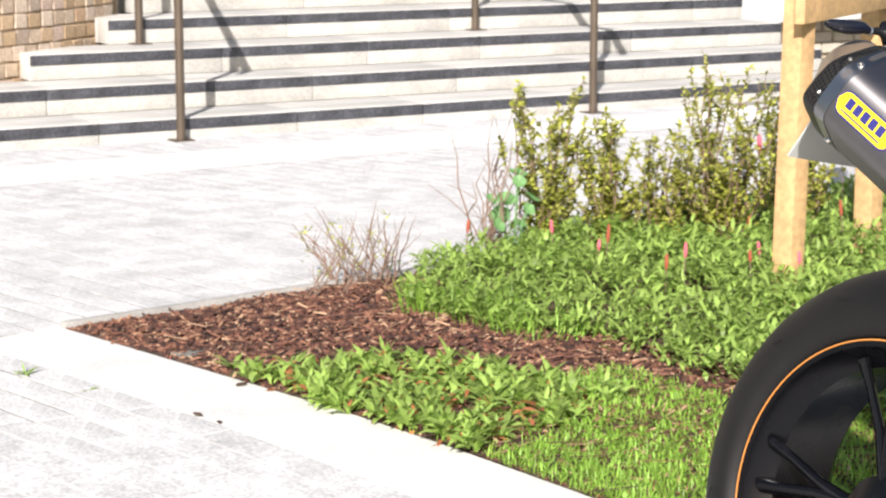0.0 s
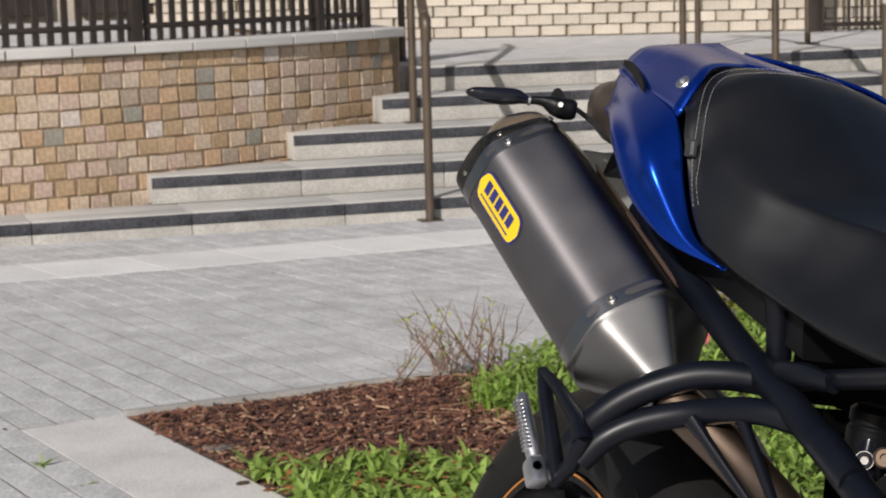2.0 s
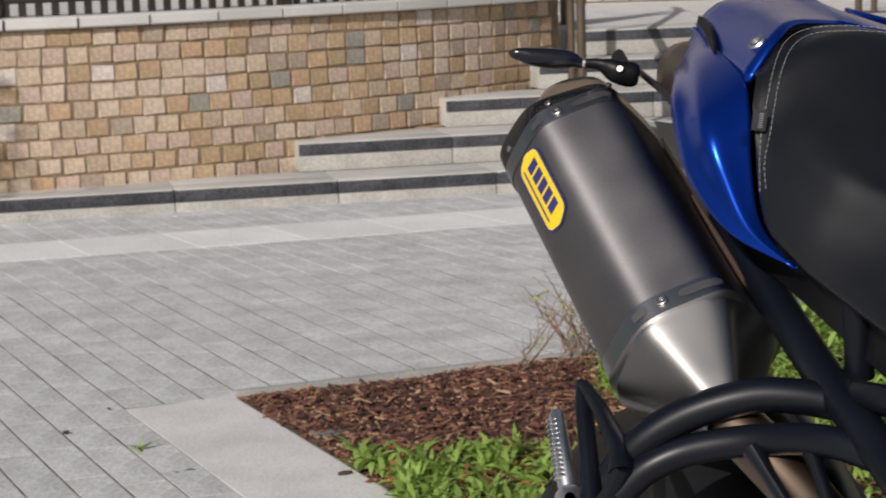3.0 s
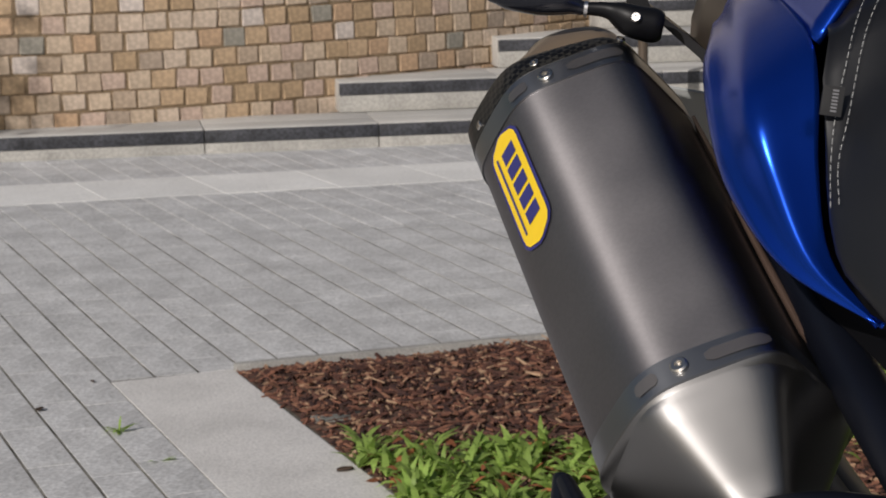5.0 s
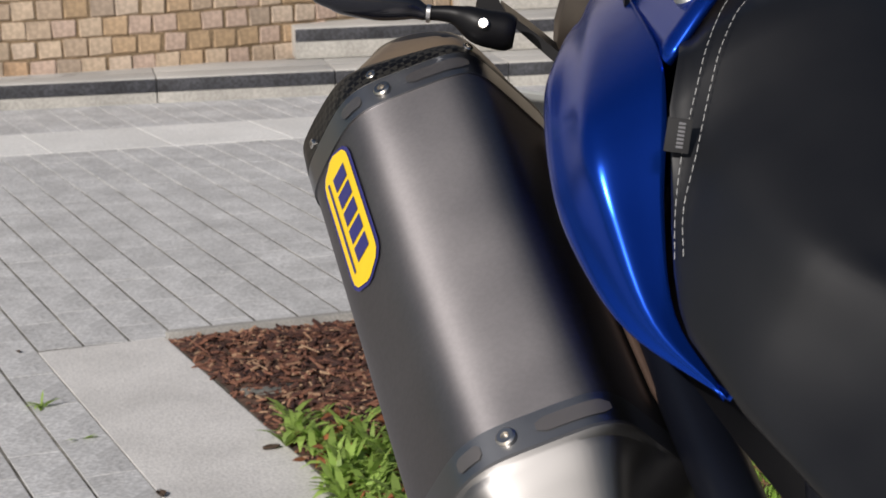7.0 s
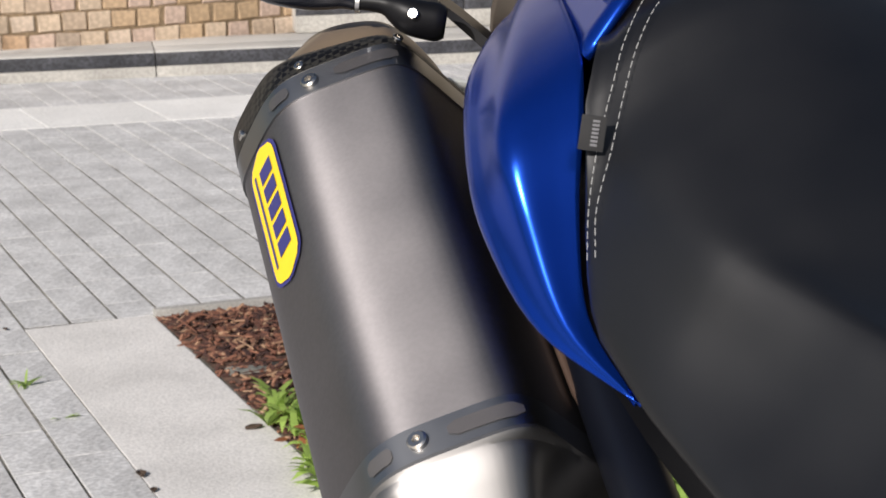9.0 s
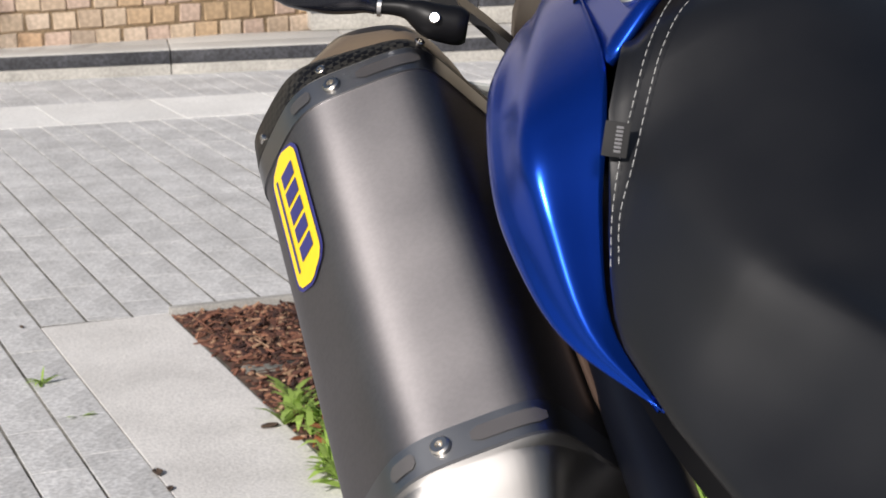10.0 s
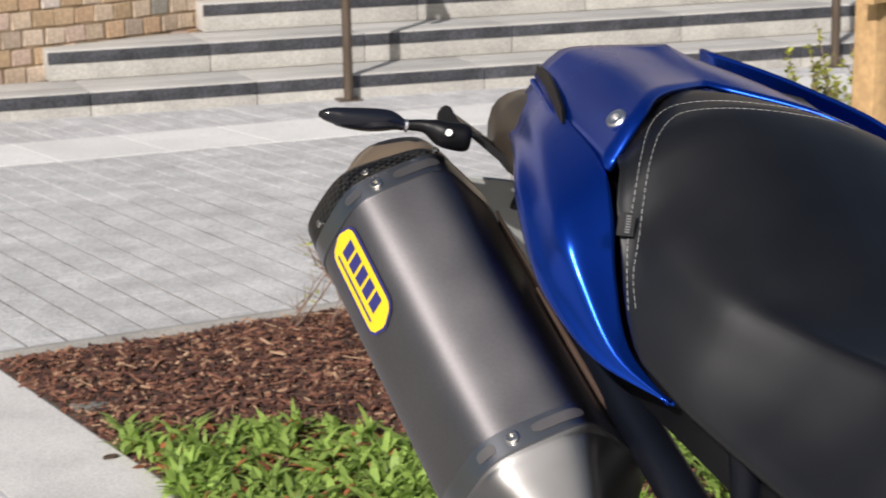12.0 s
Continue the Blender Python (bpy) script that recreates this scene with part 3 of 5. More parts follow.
def build_back_wall():
    """The pale block wall behind the landing, a fence beside it and the end wall of the steps."""
    wall = tagged(empty("wall_back", Matrix.Translation((2.1, 4.5, TOP_Z)) @ Matrix.Rotation(radians(-24), 4, "Z")), "pale cream stone block wall behind the landing", "wall", kind="structure")
    part("core", boxbm(5.0, 0.3, 3.0, Matrix.Translation((0, 0.165, 1.5))), MORTAR_PALE, wall, smooth=None)
    rnd = random.Random(9)
    meshes = []
    for k in range(6):
        bm = boxbm(0.165, 0.05, 0.062, bevel=0.005, seg=1)
        me = bpy.data.meshes.new("block")
        bm.to_mesh(me)
        bm.free()
        me.materials.append(CREAM)
        meshes.append(me)
    for c in range(10):
        x = -2.45 + (0.085 if c % 2 else 0)
        while x < 2.45:
            piece("block", meshes[rnd.randrange(6)], wall, Matrix.Translation((x, rnd.uniform(-.002, .002), 0.036 + c * 0.068)) @ Matrix.Diagonal((rnd.uniform(.9, 1.02), 1, 1, 1)))
            x += 0.171
    # end wall right of the steps
    end = tagged(empty("wall_end", Matrix.Translation((3.775, 1.72, 0))), "low cream stone wall with a white coping beside the steps", "wall", kind="structure")
    part("core", boxbm(3.0, 0.26, 0.66, Matrix.Translation((1.5, 0.16, 0.29))), MORTAR_PALE, end, smooth=None)
    for c in range(9):
        x = 0.085 + (0.085 if c % 2 else 0)
        while x < 2.95:
            piece("block", meshes[rnd.randrange(6)], end, Matrix.Translation((x, 0.026, 0.036 + c * 0.068)) @ Matrix.Diagonal((rnd.uniform(.9, 1.02), 1, 1, 1)))
            x += 0.171
        for k in range(2):
            piece("block", meshes[rnd.randrange(6)], end, Matrix.Translation((-0.002, 0.1 + k * 0.171, 0.036 + c * 0.068)) @ Matrix.Rotation(radians(90), 4, "Z"))
    part("coping_stone", boxbm(3.1, 0.36, 0.055, Matrix.Translation((1.5, 0.15, 0.645)), bevel=0.006), COPING, end)
    # fence beside the back wall
    fence = tagged(empty("fence", Matrix.Translation((3.85, 3.45, TOP_Z)) @ Matrix.Rotation(radians(-8), 4, "Z")), "dark brown upright bar fence on the landing", "fence")
    bar = boxbm(0.014, 0.03, 1.2, Matrix.Translation((0, 0, 0.6)), bevel=0.002, seg=1)
    me = bpy.data.meshes.new("bar")
    bar.to_mesh(me)
    bar.free()
    me.materials.append(DARKBAR)
    for k in range(22):
        piece("bar", me, fence, Matrix.Translation((-0.25 + k * 0.085, 0, 0)))
    for h in (0.04, 1.18):
        part("rail", boxbm(1.9, 0.03, 0.03, Matrix.Translation((0.65, 0.035, h))), DARKBAR, fence)
    for k in range(3):
        part("post", boxbm(0.07, 0.07, 1.25, Matrix.Translation((-0.29 + k * 0.95, 0.04, 0.625)), bevel=0.004), DARKBAR, fence)


MORTAR_PALE = material("pale mortar", (0.36, 0.30, 0.22), 0.95, vary=0.12, scale=9, grain=0.15)


def build_far_house():
    """Facade behind the terrace: pale stone, dark brown doors and glass."""
    house = tagged(empty("house", Matrix.Translation((0, 8.0, 0.0))), "pale stone building with dark brown doors behind the railing", "building")
    part("wall", boxbm(26, 0.4, 7.6, Matrix.Translation((1, 0.35, 3.78))), CREAM, house, "pale cream stone facade")
    glass = material("dark window glass", (0.05, 0.07, 0.08), 0.08, vary=0.05, scale=3)
    rnd = random.Random(3)
    for x, w in ((-7.6, 1.9), (-5.6, 1.9), (-3.6, 1.9), (-1.55, 1.95), (0.25, 1.2), (3.0, 1.2), (5.4, 1.4), (7.2, 1.1)):
        win = part("window", boxbm(w, 0.1, 2.1, Matrix.Translation((x, 0.10, 1.75)), bevel=0.01), DARKBAR, house, "dark brown door frame")
        for k in (-1, 1):
            part("pane", boxbm(w / 2 - 0.14, 0.02, 1.8, Matrix.Translation((x + k * w / 4, 0.045, 1.75))), glass, win)
    part("roof", boxbm(26.4, 1.2, 0.25, Matrix.Translation((1, 0.2, 7.7)), bevel=0.02), DARKBAR, house)


def build_outer_paving():
    """The square goes on beyond the single stones."""
    bm = bmesh.new()
    edge = -0.238 - 34 * 0.086
    for a0, a1, s0, s1 in ((-30, edge, -2.6, 30), (edge, 0.0, 5.003, 30)):
        na, ns = 12, int((s1 - s0) / 0.2)
        rows = []
        for j in range(ns + 1):
            row = []
            for i in range(na + 1):
                p = CORNER + ACROSS * (a0 + (a1 - a0) * i / na) + ALONG * (s0 + (s1 - s0) * j / ns)
                row.append(bm.verts.new((p.x, p.y, ground_z(p.y) - 0.0003)))
            rows.append(row)
        for r0, r1 in zip(rows, rows[1:]):
            for i in range(na):
                bm.faces.new((r0[i], r0[i + 1], r1[i + 1], r1[i]))
    bmesh.ops.recalc_face_normals(bm, faces=bm.faces[:])
    tagged(ob_from("outer_pavement", bm, PAVER_FAR), "plain grey stone paving of the wider square", "paving", kind="structure")


build_ground()
build_outer_paving()
build_paving()
build_steps()
build_curved_wall()
build_terrace_railing()
build_handrail(0.0, -0.02, 0.240, 0.965, "bronze steel handrail with round posts on the steps")
build_handrail(2.06, -0.02, 2.040, 0.965, "bronze steel handrail with round posts on the steps")
build_landing_rail()
build_back_wall()
build_far_house()


# ---- motorcycle ----
def build_motorcycle():
    bike = tagged(empty("motorcycle", pose(-1.6457, -6.1797, 0.0, 0, -11.0, 184.9)), "blue naked motorcycle leaning on its stand on the paving", "motorcycle")
    V = Vector

    # silencer
    A0, AX = V((0.157, -0.190, 0.764)), V((-0.085, 0.873, -0.48)).normalized()
    E1 = V((0.041, 0.025, 0.038))
    E1 = (E1 - AX * E1.dot(AX)).normalized()
    E2 = E1.cross(AX)
    R, N, LOW = 0.0605, 96, 0.256                # sleeve radius, points round it, lower band

    FACES = ((0.18, 0.0599), (-0.68, 0.0619), (1.35, 0.0583))
    CONE_FACES = ((0.17, 0.0610), (-0.85, 0.0615), (1.20, 0.0615))

    def section(phi, sharp=11, faces=FACES):
        """The radius of the six-sided sleeve with rounded corners."""
        return sum((abs(math.cos(phi - n)) / a) ** sharp for n, a in faces) ** (-1 / sharp)

    def hexr(phi, k=1.0):
        return 1 + (section(phi) / R - 1) * k

    def facet_ring(s, scale, sharp, shift):
        """One loop of the faceted cone."""
        out = []
        for i in range(N):
            p = 2 * math.pi * i / N
            rr = scale * section(p, sharp, CONE_FACES)
            out.append(A0 + AX * s + shift + E1 * (rr * math.cos(p)) + E2 * (rr * math.sin(p)))
        return out

    def ring(s, r, k=1.0, shift=V((0, 0, 0)), lean=None):
        out = []
        for i in range(N):
            p = 2 * math.pi * i / N
            ss = s + (lean(p) if lean else 0)
            rr = r * hexr(p, k)
            out.append(A0 + AX * ss + shift + E1 * (rr * math.cos(p)) + E2 * (rr * math.sin(p)))
        return out

    def skin(name, rows, mat, parent, label="", cap=False):
        bm = bmesh.new()
        rings(bm, rows, cap=cap)
        if mat in (TITAN, BAND, CONE):
            uv = bm.loops.layers.uv.new("along")
            for fc in bm.faces:
                for lo in fc.loops:
                    d = lo.vert.co - A0
                    lo[uv].uv = (d.dot(AX) * 4, math.atan2(d.dot(E2), d.dot(E1)) / 6.3)
        return part(name, bm, mat, parent, label)

    can = skin("silencer", [ring(s, R) for s in (-0.012, 0.0, 0.06, 0.13, 0.2, LOW + 0.006, LOW + 0.012)], TITAN, bike, "brushed titanium silencer sleeve")
    for s0 in (-0.001, LOW):
        skin("clamp_band", [ring(s, r) for s, r in ((s0 - 0.009, R), (s0 - 0.009, R + 0.0011), (s0 + 0.009, R + 0.0011), (s0 + 0.009, R))], BAND, can, "bright steel clamp band")
    # longer slots pressed into the bands
    for s0 in (-0.001, LOW):
        for p0, p1 in ((0.22, 0.75), (-0.42, -0.2)):
            rows = []
            for i in range(9):
                p = p0 + (p1 - p0) * i / 8
                w = 0.0042 if 0 < i < 8 else 0.002
                rr = (R + 0.0016) * hexr(p)
                rows.append([A0 + AX * (s0 + d) + E1 * (rr * math.cos(p)) + E2 * (rr * math.sin(p)) for d in (-w, w)])
            bm = bmesh.new()
            rings(bm, rows, closed=False, cap=False)
            part("band_slot", bm, SLOT, can)
    lean = lambda p: -0.009 * math.cos(p + 1.5)
    cap = skin("end_cap", [ring(-0.0095, R + 0.0004), ring(-0.0105, R + 0.0012), ring(-0.014, R + 0.0012), ring(-0.0225, R + 0.0004, lean=lean), ring(-0.0265, R - 0.0014, lean=lean), ring(-0.0278, R - 0.0036, lean=lean), ring(-0.0278, R - 0.006, lean=lean)], CARBON, can, "black carbon fibre end cap")
    off = E1 * 0.012 + E2 * 0.016
    skin("end_dome", [ring(-0.0255, R - 0.0042, lean=lean), ring(-0.0288, R - 0.0050, 0.9, lean=lean), ring(-0.034, R * 0.82, 0.8, off * 0.4, lean), ring(-0.043, R * 0.68, 0.6, off * 0.85, lean), ring(-0.050, R * 0.60, 0.4, off, lean), ring(-0.0515, R * 0.56, 0.3, off, lean), ring(-0.050, R * 0.52, 0.2, off, lean),
                      ring(-0.030, R * 0.46, 0.2, off)], DOME, can, "lacquered brown black end dome")
    bm = bmesh.new()
    rings(bm, [ring(-0.031, R * 0.47, 0.2, off), ring(-0.030, R * 0.05, 0, off)], cap=False)
    part("outlet", bm, BLACK, can)
    # heat shield on the inner side
    ph = math.atan2(-E2.x, -E1.x)
    bm = bmesh.new()
    rings(bm, [[A0 + AX * q + (R + 0.004) * (E1 * math.cos(p) + E2 * math.sin(p)) for p in (ph - 0.7 + 0.12 * i for i in range(13))] for q in (0.02, 0.08, 0.14, 0.2, 0.255)], closed=False, cap=False)
    shield = part("heat_shield", bm, SHIELD, can, "brown black heat shield")
    md = shield.modifiers.new("thick", "SOLIDIFY")
    md.thickness = 0.002
    part("shield_bar", tubebm([A0 + AX * q + 0.0625 * (E1 * math.cos(1.5) + E2 * math.sin(1.5)) for q in (0.11, 0.13, 0.17, 0.222, 0.232)], [.002, .003, .004, .004, .002], 12, 0.6), RUSTED, can, "brown heat shield edge")
    # cone to the link pipe
    cone_shift = V((-0.002, 0.0, 0.0))
    skin("cone", [ring(LOW + 0.0085, R + 0.0002), ring(LOW + 0.010, R + 0.0022), ring(LOW + 0.012, R + 0.0024), ring(LOW + 0.0135, R + 0.0010), facet_ring(LOW + 0.0145, 0.985, 9, V()), facet_ring(LOW + 0.0185, 0.955, 14, V())]
         + [facet_ring(LOW + 0.0185 + 0.045 * f, 0.955 - 0.53 * f ** 1.05, 14 - 4 * f, cone_shift * f) for f in (0.2, 0.4, 0.6, 0.8, 1.0)]
         + [facet_ring(LOW + 0.066, 0.41, 8, cone_shift), facet_ring(LOW + 0.0675, 0.43, 3, cone_shift), facet_ring(LOW + 0.070, 0.42, 3, cone_shift), facet_ring(LOW + 0.072, 0.37, 3, cone_shift), facet_ring(LOW + 0.084, 0.36, 3, cone_shift)],
         CONE, can, "brushed steel reducing cone")
    # bolts
    def bolt(name, p, n, r, mat, parent):
        bm = bmesh.new()
        lathe(bm, ((-0.001, r), (r * 0.45, r), (r * 0.62, r * 0.8), (r * 0.62, r * 0.42), (r * 0.2, r * 0.40), (r * 0.2, 0.0001)), p, n, 20)
        return part(name, bm, mat, parent)
    for s in (0.0, LOW):
        for p in (0.0, 2.1, -2.1):
            rr = (R + 0.001) * hexr(p)
            n = E1 * math.cos(p) + E2 * math.sin(p)
            bolt("bolt", A0 + AX * s + n * rr, n, 0.0048, STEEL, can)
    for p in (-0.05, 0.8, -0.9):
        n = E1 * math.cos(p) + E2 * math.sin(p)
        bolt("rivet", A0 + AX * -0.0155 + n * ((R + 0.0010) * hexr(p)), n, 0.0029, STEEL, can)
    # badge: a yellow plate with rounded ends on the outer face
    def patch(name, s0, s1, half, lift, mat, parent, pc=-0.72, rounded=True, label=""):
        bm = bmesh.new()
        rows = []
        m = 20
        for i in range(m + 1):
            s = s0 + (s1 - s0) * i / m
            d = min(s - s0, s1 - s)
            w = half
            if rounded:
                e = half * R * 1.0
                if d < e:
                    w = half * math.sqrt(max(1 - (1 - d / e) ** 2, 0.02))
            rows.append([A0 + AX * s + (R * hexr(pc + w * t) + lift) * (E1 * math.cos(pc + w * t) + E2 * math.sin(pc + w * t)) for t in (-1, -0.5, 0, 0.5, 1)])
        rings(bm, rows, closed=False, cap=False)
        return part(name, bm, mat, parent, label)
    badge = patch("badge", 0.010, 0.110, 0.25, 0.0010, NAVY, can, label="yellow badge with a navy border and plain bars")
    patch("face", 0.0120, 0.1080, 0.215, 0.0014, YELLOW, badge)
    for k in range(5):
        s = 0.026 + k * 0.0138
        patch("bar", s, s + 0.0105, 0.10, 0.0018, NAVY, badge, pc=-0.68, rounded=False)
    patch("bar", 0.024, 0.094, 0.014, 0.0018, NAVY, badge, pc=-0.86, rounded=False)

    # link pipe and header
    c_end = A0 + AX * (LOW + 0.080) + cone_shift
    part("link_pipe", tubebm(smooth_path([c_end, c_end + AX * 0.03 + V((-0.012, 0, 0)), (0.085, 0.185, 0.555), (0.07, 0.26, 0.515), (0.06, 0.40, 0.43)], 6), 0.0205, 20), BURNT, bike, "heat browned steel exhaust pipe")

    # side panels
    EYE = V((.31, .94, .13)).normalized()

    def tuck(p, most=0.026):
        """The tail narrows towards its lower front corner."""
        p = V(p)
        return p - EYE * (most * smoothstep(.06, .24, p.y))
    T = [(.070, -.200, .890), (.098, -.10, .876), (.1165, .003, .854), (.122, .0397, .828), (.1236, .0606, .788), (.1205, .0855, .7480), (.108, .1215, .7237)]
    M = [(.080, -.205, .865), (.1155, -.100, .860), (.149, .006, .829), (.1555, .0395, .8077), (.1472, .0572, .7810), (.1307, .0873, .7432), (.1080, .1235, .7230)]
    B = [(.080, -.205, .845), (.120, -.11, .838), (.1495, -.045, .820), (.155, .000, .785), (.150, .030, .760), (.1360, .0740, .7357), (.1080, .1240, .7223)]
    C = [(.040, -.200, .815), (.066, -.10, .800), (.100, -.065, .775), (.104, -.020, .750), (.108, .015, .738), (.109, .068, .7288), (.107, .126, .7215)]
    for side in (1, -1):
        lines = [smooth_path([(x * side, y, z + (0 if side > 0 else (0.040, 0.041, 0.041, 0.022, -0.02, -0.04, -0.04)[k])) for k, (x, y, z) in enumerate(L)], 6) for L in (T, M, B, C)]
        rows = []
        for pts in zip(*lines):
            t_, m_, b_, c_ = pts
            row = smooth_path([t_, t_.lerp(m_, .5), m_, m_.lerp(b_, .4), b_, c_], 6)
            for _ in range(9):
                row[5:20] = [row[i] * .5 + (row[i - 1] + row[i + 1]) * .25 for i in range(5, 20)]
            rows.append(row)
        bm = bmesh.new()
        rings(bm, rows, closed=False, cap=False)
        ob = part("side_panel", bm, BLUE, bike, "satin royal blue tail side panel", smooth=50)
        md = ob.modifiers.new("thick", "SOLIDIFY")
        md.thickness, md.offset = 0.003, -1 if side > 0 else 1

    # seat cowl
    bm = bmesh.new()
    cen = smooth_path([(0, -.136, .931), (0, -.105, .922), (0, -.070, .910)], 6)
    rid = smooth_path([(.054, -.172, .919), (.060, -.10, .914), (.066, -.018, .9025)], 6)
    mid = smooth_path([(.070, -.178, .909), (.083, -.09, .897), (.097, .011, .886)], 6)
    low = smooth_path([(.080, -.182, .893), (.101, -.095, .873), (.118, .016, .850)], 6)
    rows = []
    for c, r, m_, l_ in zip(cen, rid, mid, low):
        half = smooth_path([c, r, m_, l_], 5)
        rows.append([V((-p.x, p.y, p.z)) for p in half[:0:-1]] + half)
    rings(bm, rows, closed=False, cap=False)
    ob = part("seat_cowl", bm, BLUE, bike, "satin royal blue seat cowl", smooth=50)
    md = ob.modifiers.new("thick", "SOLIDIFY")
    md.thickness, md.offset = 0.004, -1
    for side in (1, -1):
        bolt("cowl_bolt", V((.0995 * side, -.012, .8800)), V((.80 * side, .25, .55)), 0.0073, ALLOY, bike)
    bm = bmesh.new()
    rings(bm, [[V(p) + V(o) for o in ((0, 0, 0), (.0028, 0, .001), (.0028, 0, h), (0, 0, h))] for p, h in (((.0765, -.180, .8830), .018), ((.0835, -.150, .8790), .019), ((.0930, -.115, .8735), .016), ((.1015, -.085, .8680), .011), ((.1045, -.074, .8660), .003))])
    part("cowl_slot", bm, PLASTIC, bike, "dark slot under the cowl edge")
    part("cowl_lip", tubebm(smooth_path([(.081, -.180, .889), (.087, -.150, .882), (.096, -.120, .876), (.1005, -.098, .871)], 4), 0.0022, 8), BLUE, bike)
    # inner tray below the cowl
    bm = bmesh.new()
    rings(bm, [[(x * w, y, z) for x, z in ((-1, zt), (1, zt), (.9, zb), (-.9, zb))] for y, w, zt, zb in ((-.185, .062, .90, .80), (-.1, .085, .885, .78), (0, .1, .85, .72), (.10, .1, .76, .70), (.2, .07, .70, .66))])
    part("under_tray", bm, PLASTIC, bike)

    # seat
    zb = table([(-.06, .89), (0, .862), (.039, .852), (.053, .826), (.061, .81), (.071, .786), (.088, .758), (.104, .742), (.131, .734), (.165, .724), (.263, .711), (.351, .698), (.45, .685), (.49, .69), (.62, .70)])
    zt = table([(-.09, .898), (-.06, .905), (-.03, .907), (.03, .904), (.06, .891), (.09, .871), (.12, .848), (.15, .826), (.18, .808), (.22, .795), (.28, .788), (.4, .787), (.62, .79)])
    cr = table([(-.06, .11), (.08, .113), (.16, .101), (.24, .079), (.32, .060), (.42, .046), (.62, .04)])
    wb = table([(-.09, .045), (-.06, .070), (0, .104), (.05, .1235), (.1, .1225), (.16, .1185), (.26, .118), (.36, .115), (.46, .100), (.62, .09)])
    sh = table([(-.06, .872), (0, .866), (.03, .845), (.068, .815), (.10, .806), (.137, .799), (.18, .792), (.24, .786), (.32, .782), (.62, .78)])
    def slope(p):
        """The seat falls away and narrows towards the tank."""
        u = max(p.y - 0.14, 0)
        g = u * u / (u + 0.03)
        return p - EYE * (0.45 * (g - 0.035 * math.log(1 + math.exp((g - 0.17) / 0.035))) + 0.0001)
    rows = []
    ys = [-.082 + i * 0.012 for i in range(59)]
    for y in ys:
        w, b, s, t = wb(y), zb(y), sh(y), zt(y)
        s = max(s, b + 0.006)
        bx = smoothstep(0.03, 0.19, y)
        c = cr(y)
        soft = [(w - 0.004, b + (s - b) * .8), (w * .86, s + (t - s) * .30), (w * .60, s + (t - s) * .70), (w * .3, s + (t - s) * .95)]
        hard = [(w * .46 + c * .54, b + (s - b) * .56), (c, s), (c * .70, s + (t - s) * .36), (c * .36, s + (t - s) * .74)]
        half = [(w - 0.014, b - 0.004), (w - 0.003, b), (w + 0.002, b + (s - b) * .14)] + [(p[0] + (q[0] - p[0]) * bx, p[1] + (q[1] - p[1]) * bx) for p, q in zip(soft, hard)] + [(0, t)]
        sm = smooth_path([(x, y, z) for x, z in half], 4)
        flank = [p - EYE * (0.026 * smoothstep(.06, .24, y) * smoothstep(.45, .95, p.x / w)) for p in sm]
        far = [(0, t), (w * .4, t - .003), (w * .8, t - .013), (w - .006, t - .026), (w, max(t - .050, b + .02)), (w + .002, b + .01), (w - .003, b), (w - .014, b - .004)]
        rows.append([slope(p) for p in flank + smooth_path([(-x, y, z) for x, z in far], 4)[1:]])
    bm = bmesh.new()
    rings(bm, rows)
    seat = part("seat", bm, SEAT, bike, "black vinyl dual seat with white twin stitching", smooth=60)

    # twin stitching round the rear of the seat
    OUTER = ((.1265, .088, .772), (.1265, .079, .792), (.1225, .0655, .815), (.1165, .054, .842), (.1105, .0440, .8635), (.0955, .0235, .883), (.076, .0125, .8955), (.050, .0177, .9030), (.0205, .030, .9060), (-.020, .034, .9055), (-.052, .022, .9015), (-.085, .020, .8925), (-.104, .045, .878), (-.1135, .075, .861))
    INNER = ((.1262, .096, .775), (.1250, .0840, .7935), (.1185, .0717, .817), (.1120, .0583, .8443), (.1058, .0484, .8635), (.0945, .0365, .8812), (.0760, .0258, .8928), (.050, .0290, .8995), (.0205, .041, .9030), (-.020, .045, .9025), (-.052, .033, .8985), (-.080, .031, .892), (-.098, .053, .877), (-.108, .083, .861))
    for line in (OUTER, INNER):
        path = smooth_path([tuck(p) for p in line], 60)
        total, bmst = 0.0, bmesh.new()
        on = True
        run = [path[0]]
        for a, b in zip(path, path[1:]):
            total += (b - a).length
            run.append(b)
            if total > (0.0030 if on else 0.0014):
                if on and len(run) > 1:
                    tube(bmst, [run[0], run[-1]], 0.00019, 5)
                run, total, on = [b], 0.0, not on
        part("stitching", bmst, THREAD, seat, "white twin stitched thread", smooth=None)
    # woven label on the seam
    tm = Matrix.Translation((.1262, .0665, .8225)) @ Matrix.Rotation(radians(-18), 4, "Z") @ Matrix.Rotation(radians(2), 4, "Y")
    tg = part("label_tag", boxbm(0.0108, 0.0012, 0.0150, tm, bevel=0.0004), WOVEN, seat, "black woven label with plain grey bars")
    for k in range(7):
        part("bar", boxbm(0.0030, 0.0005, 0.0010, tm @ Matrix.Translation((-0.001, 0.0008, 0.0053 - k * 0.0017))), GREY, tg)

    # tail lamp
    bm = bmesh.new()
    rows = []
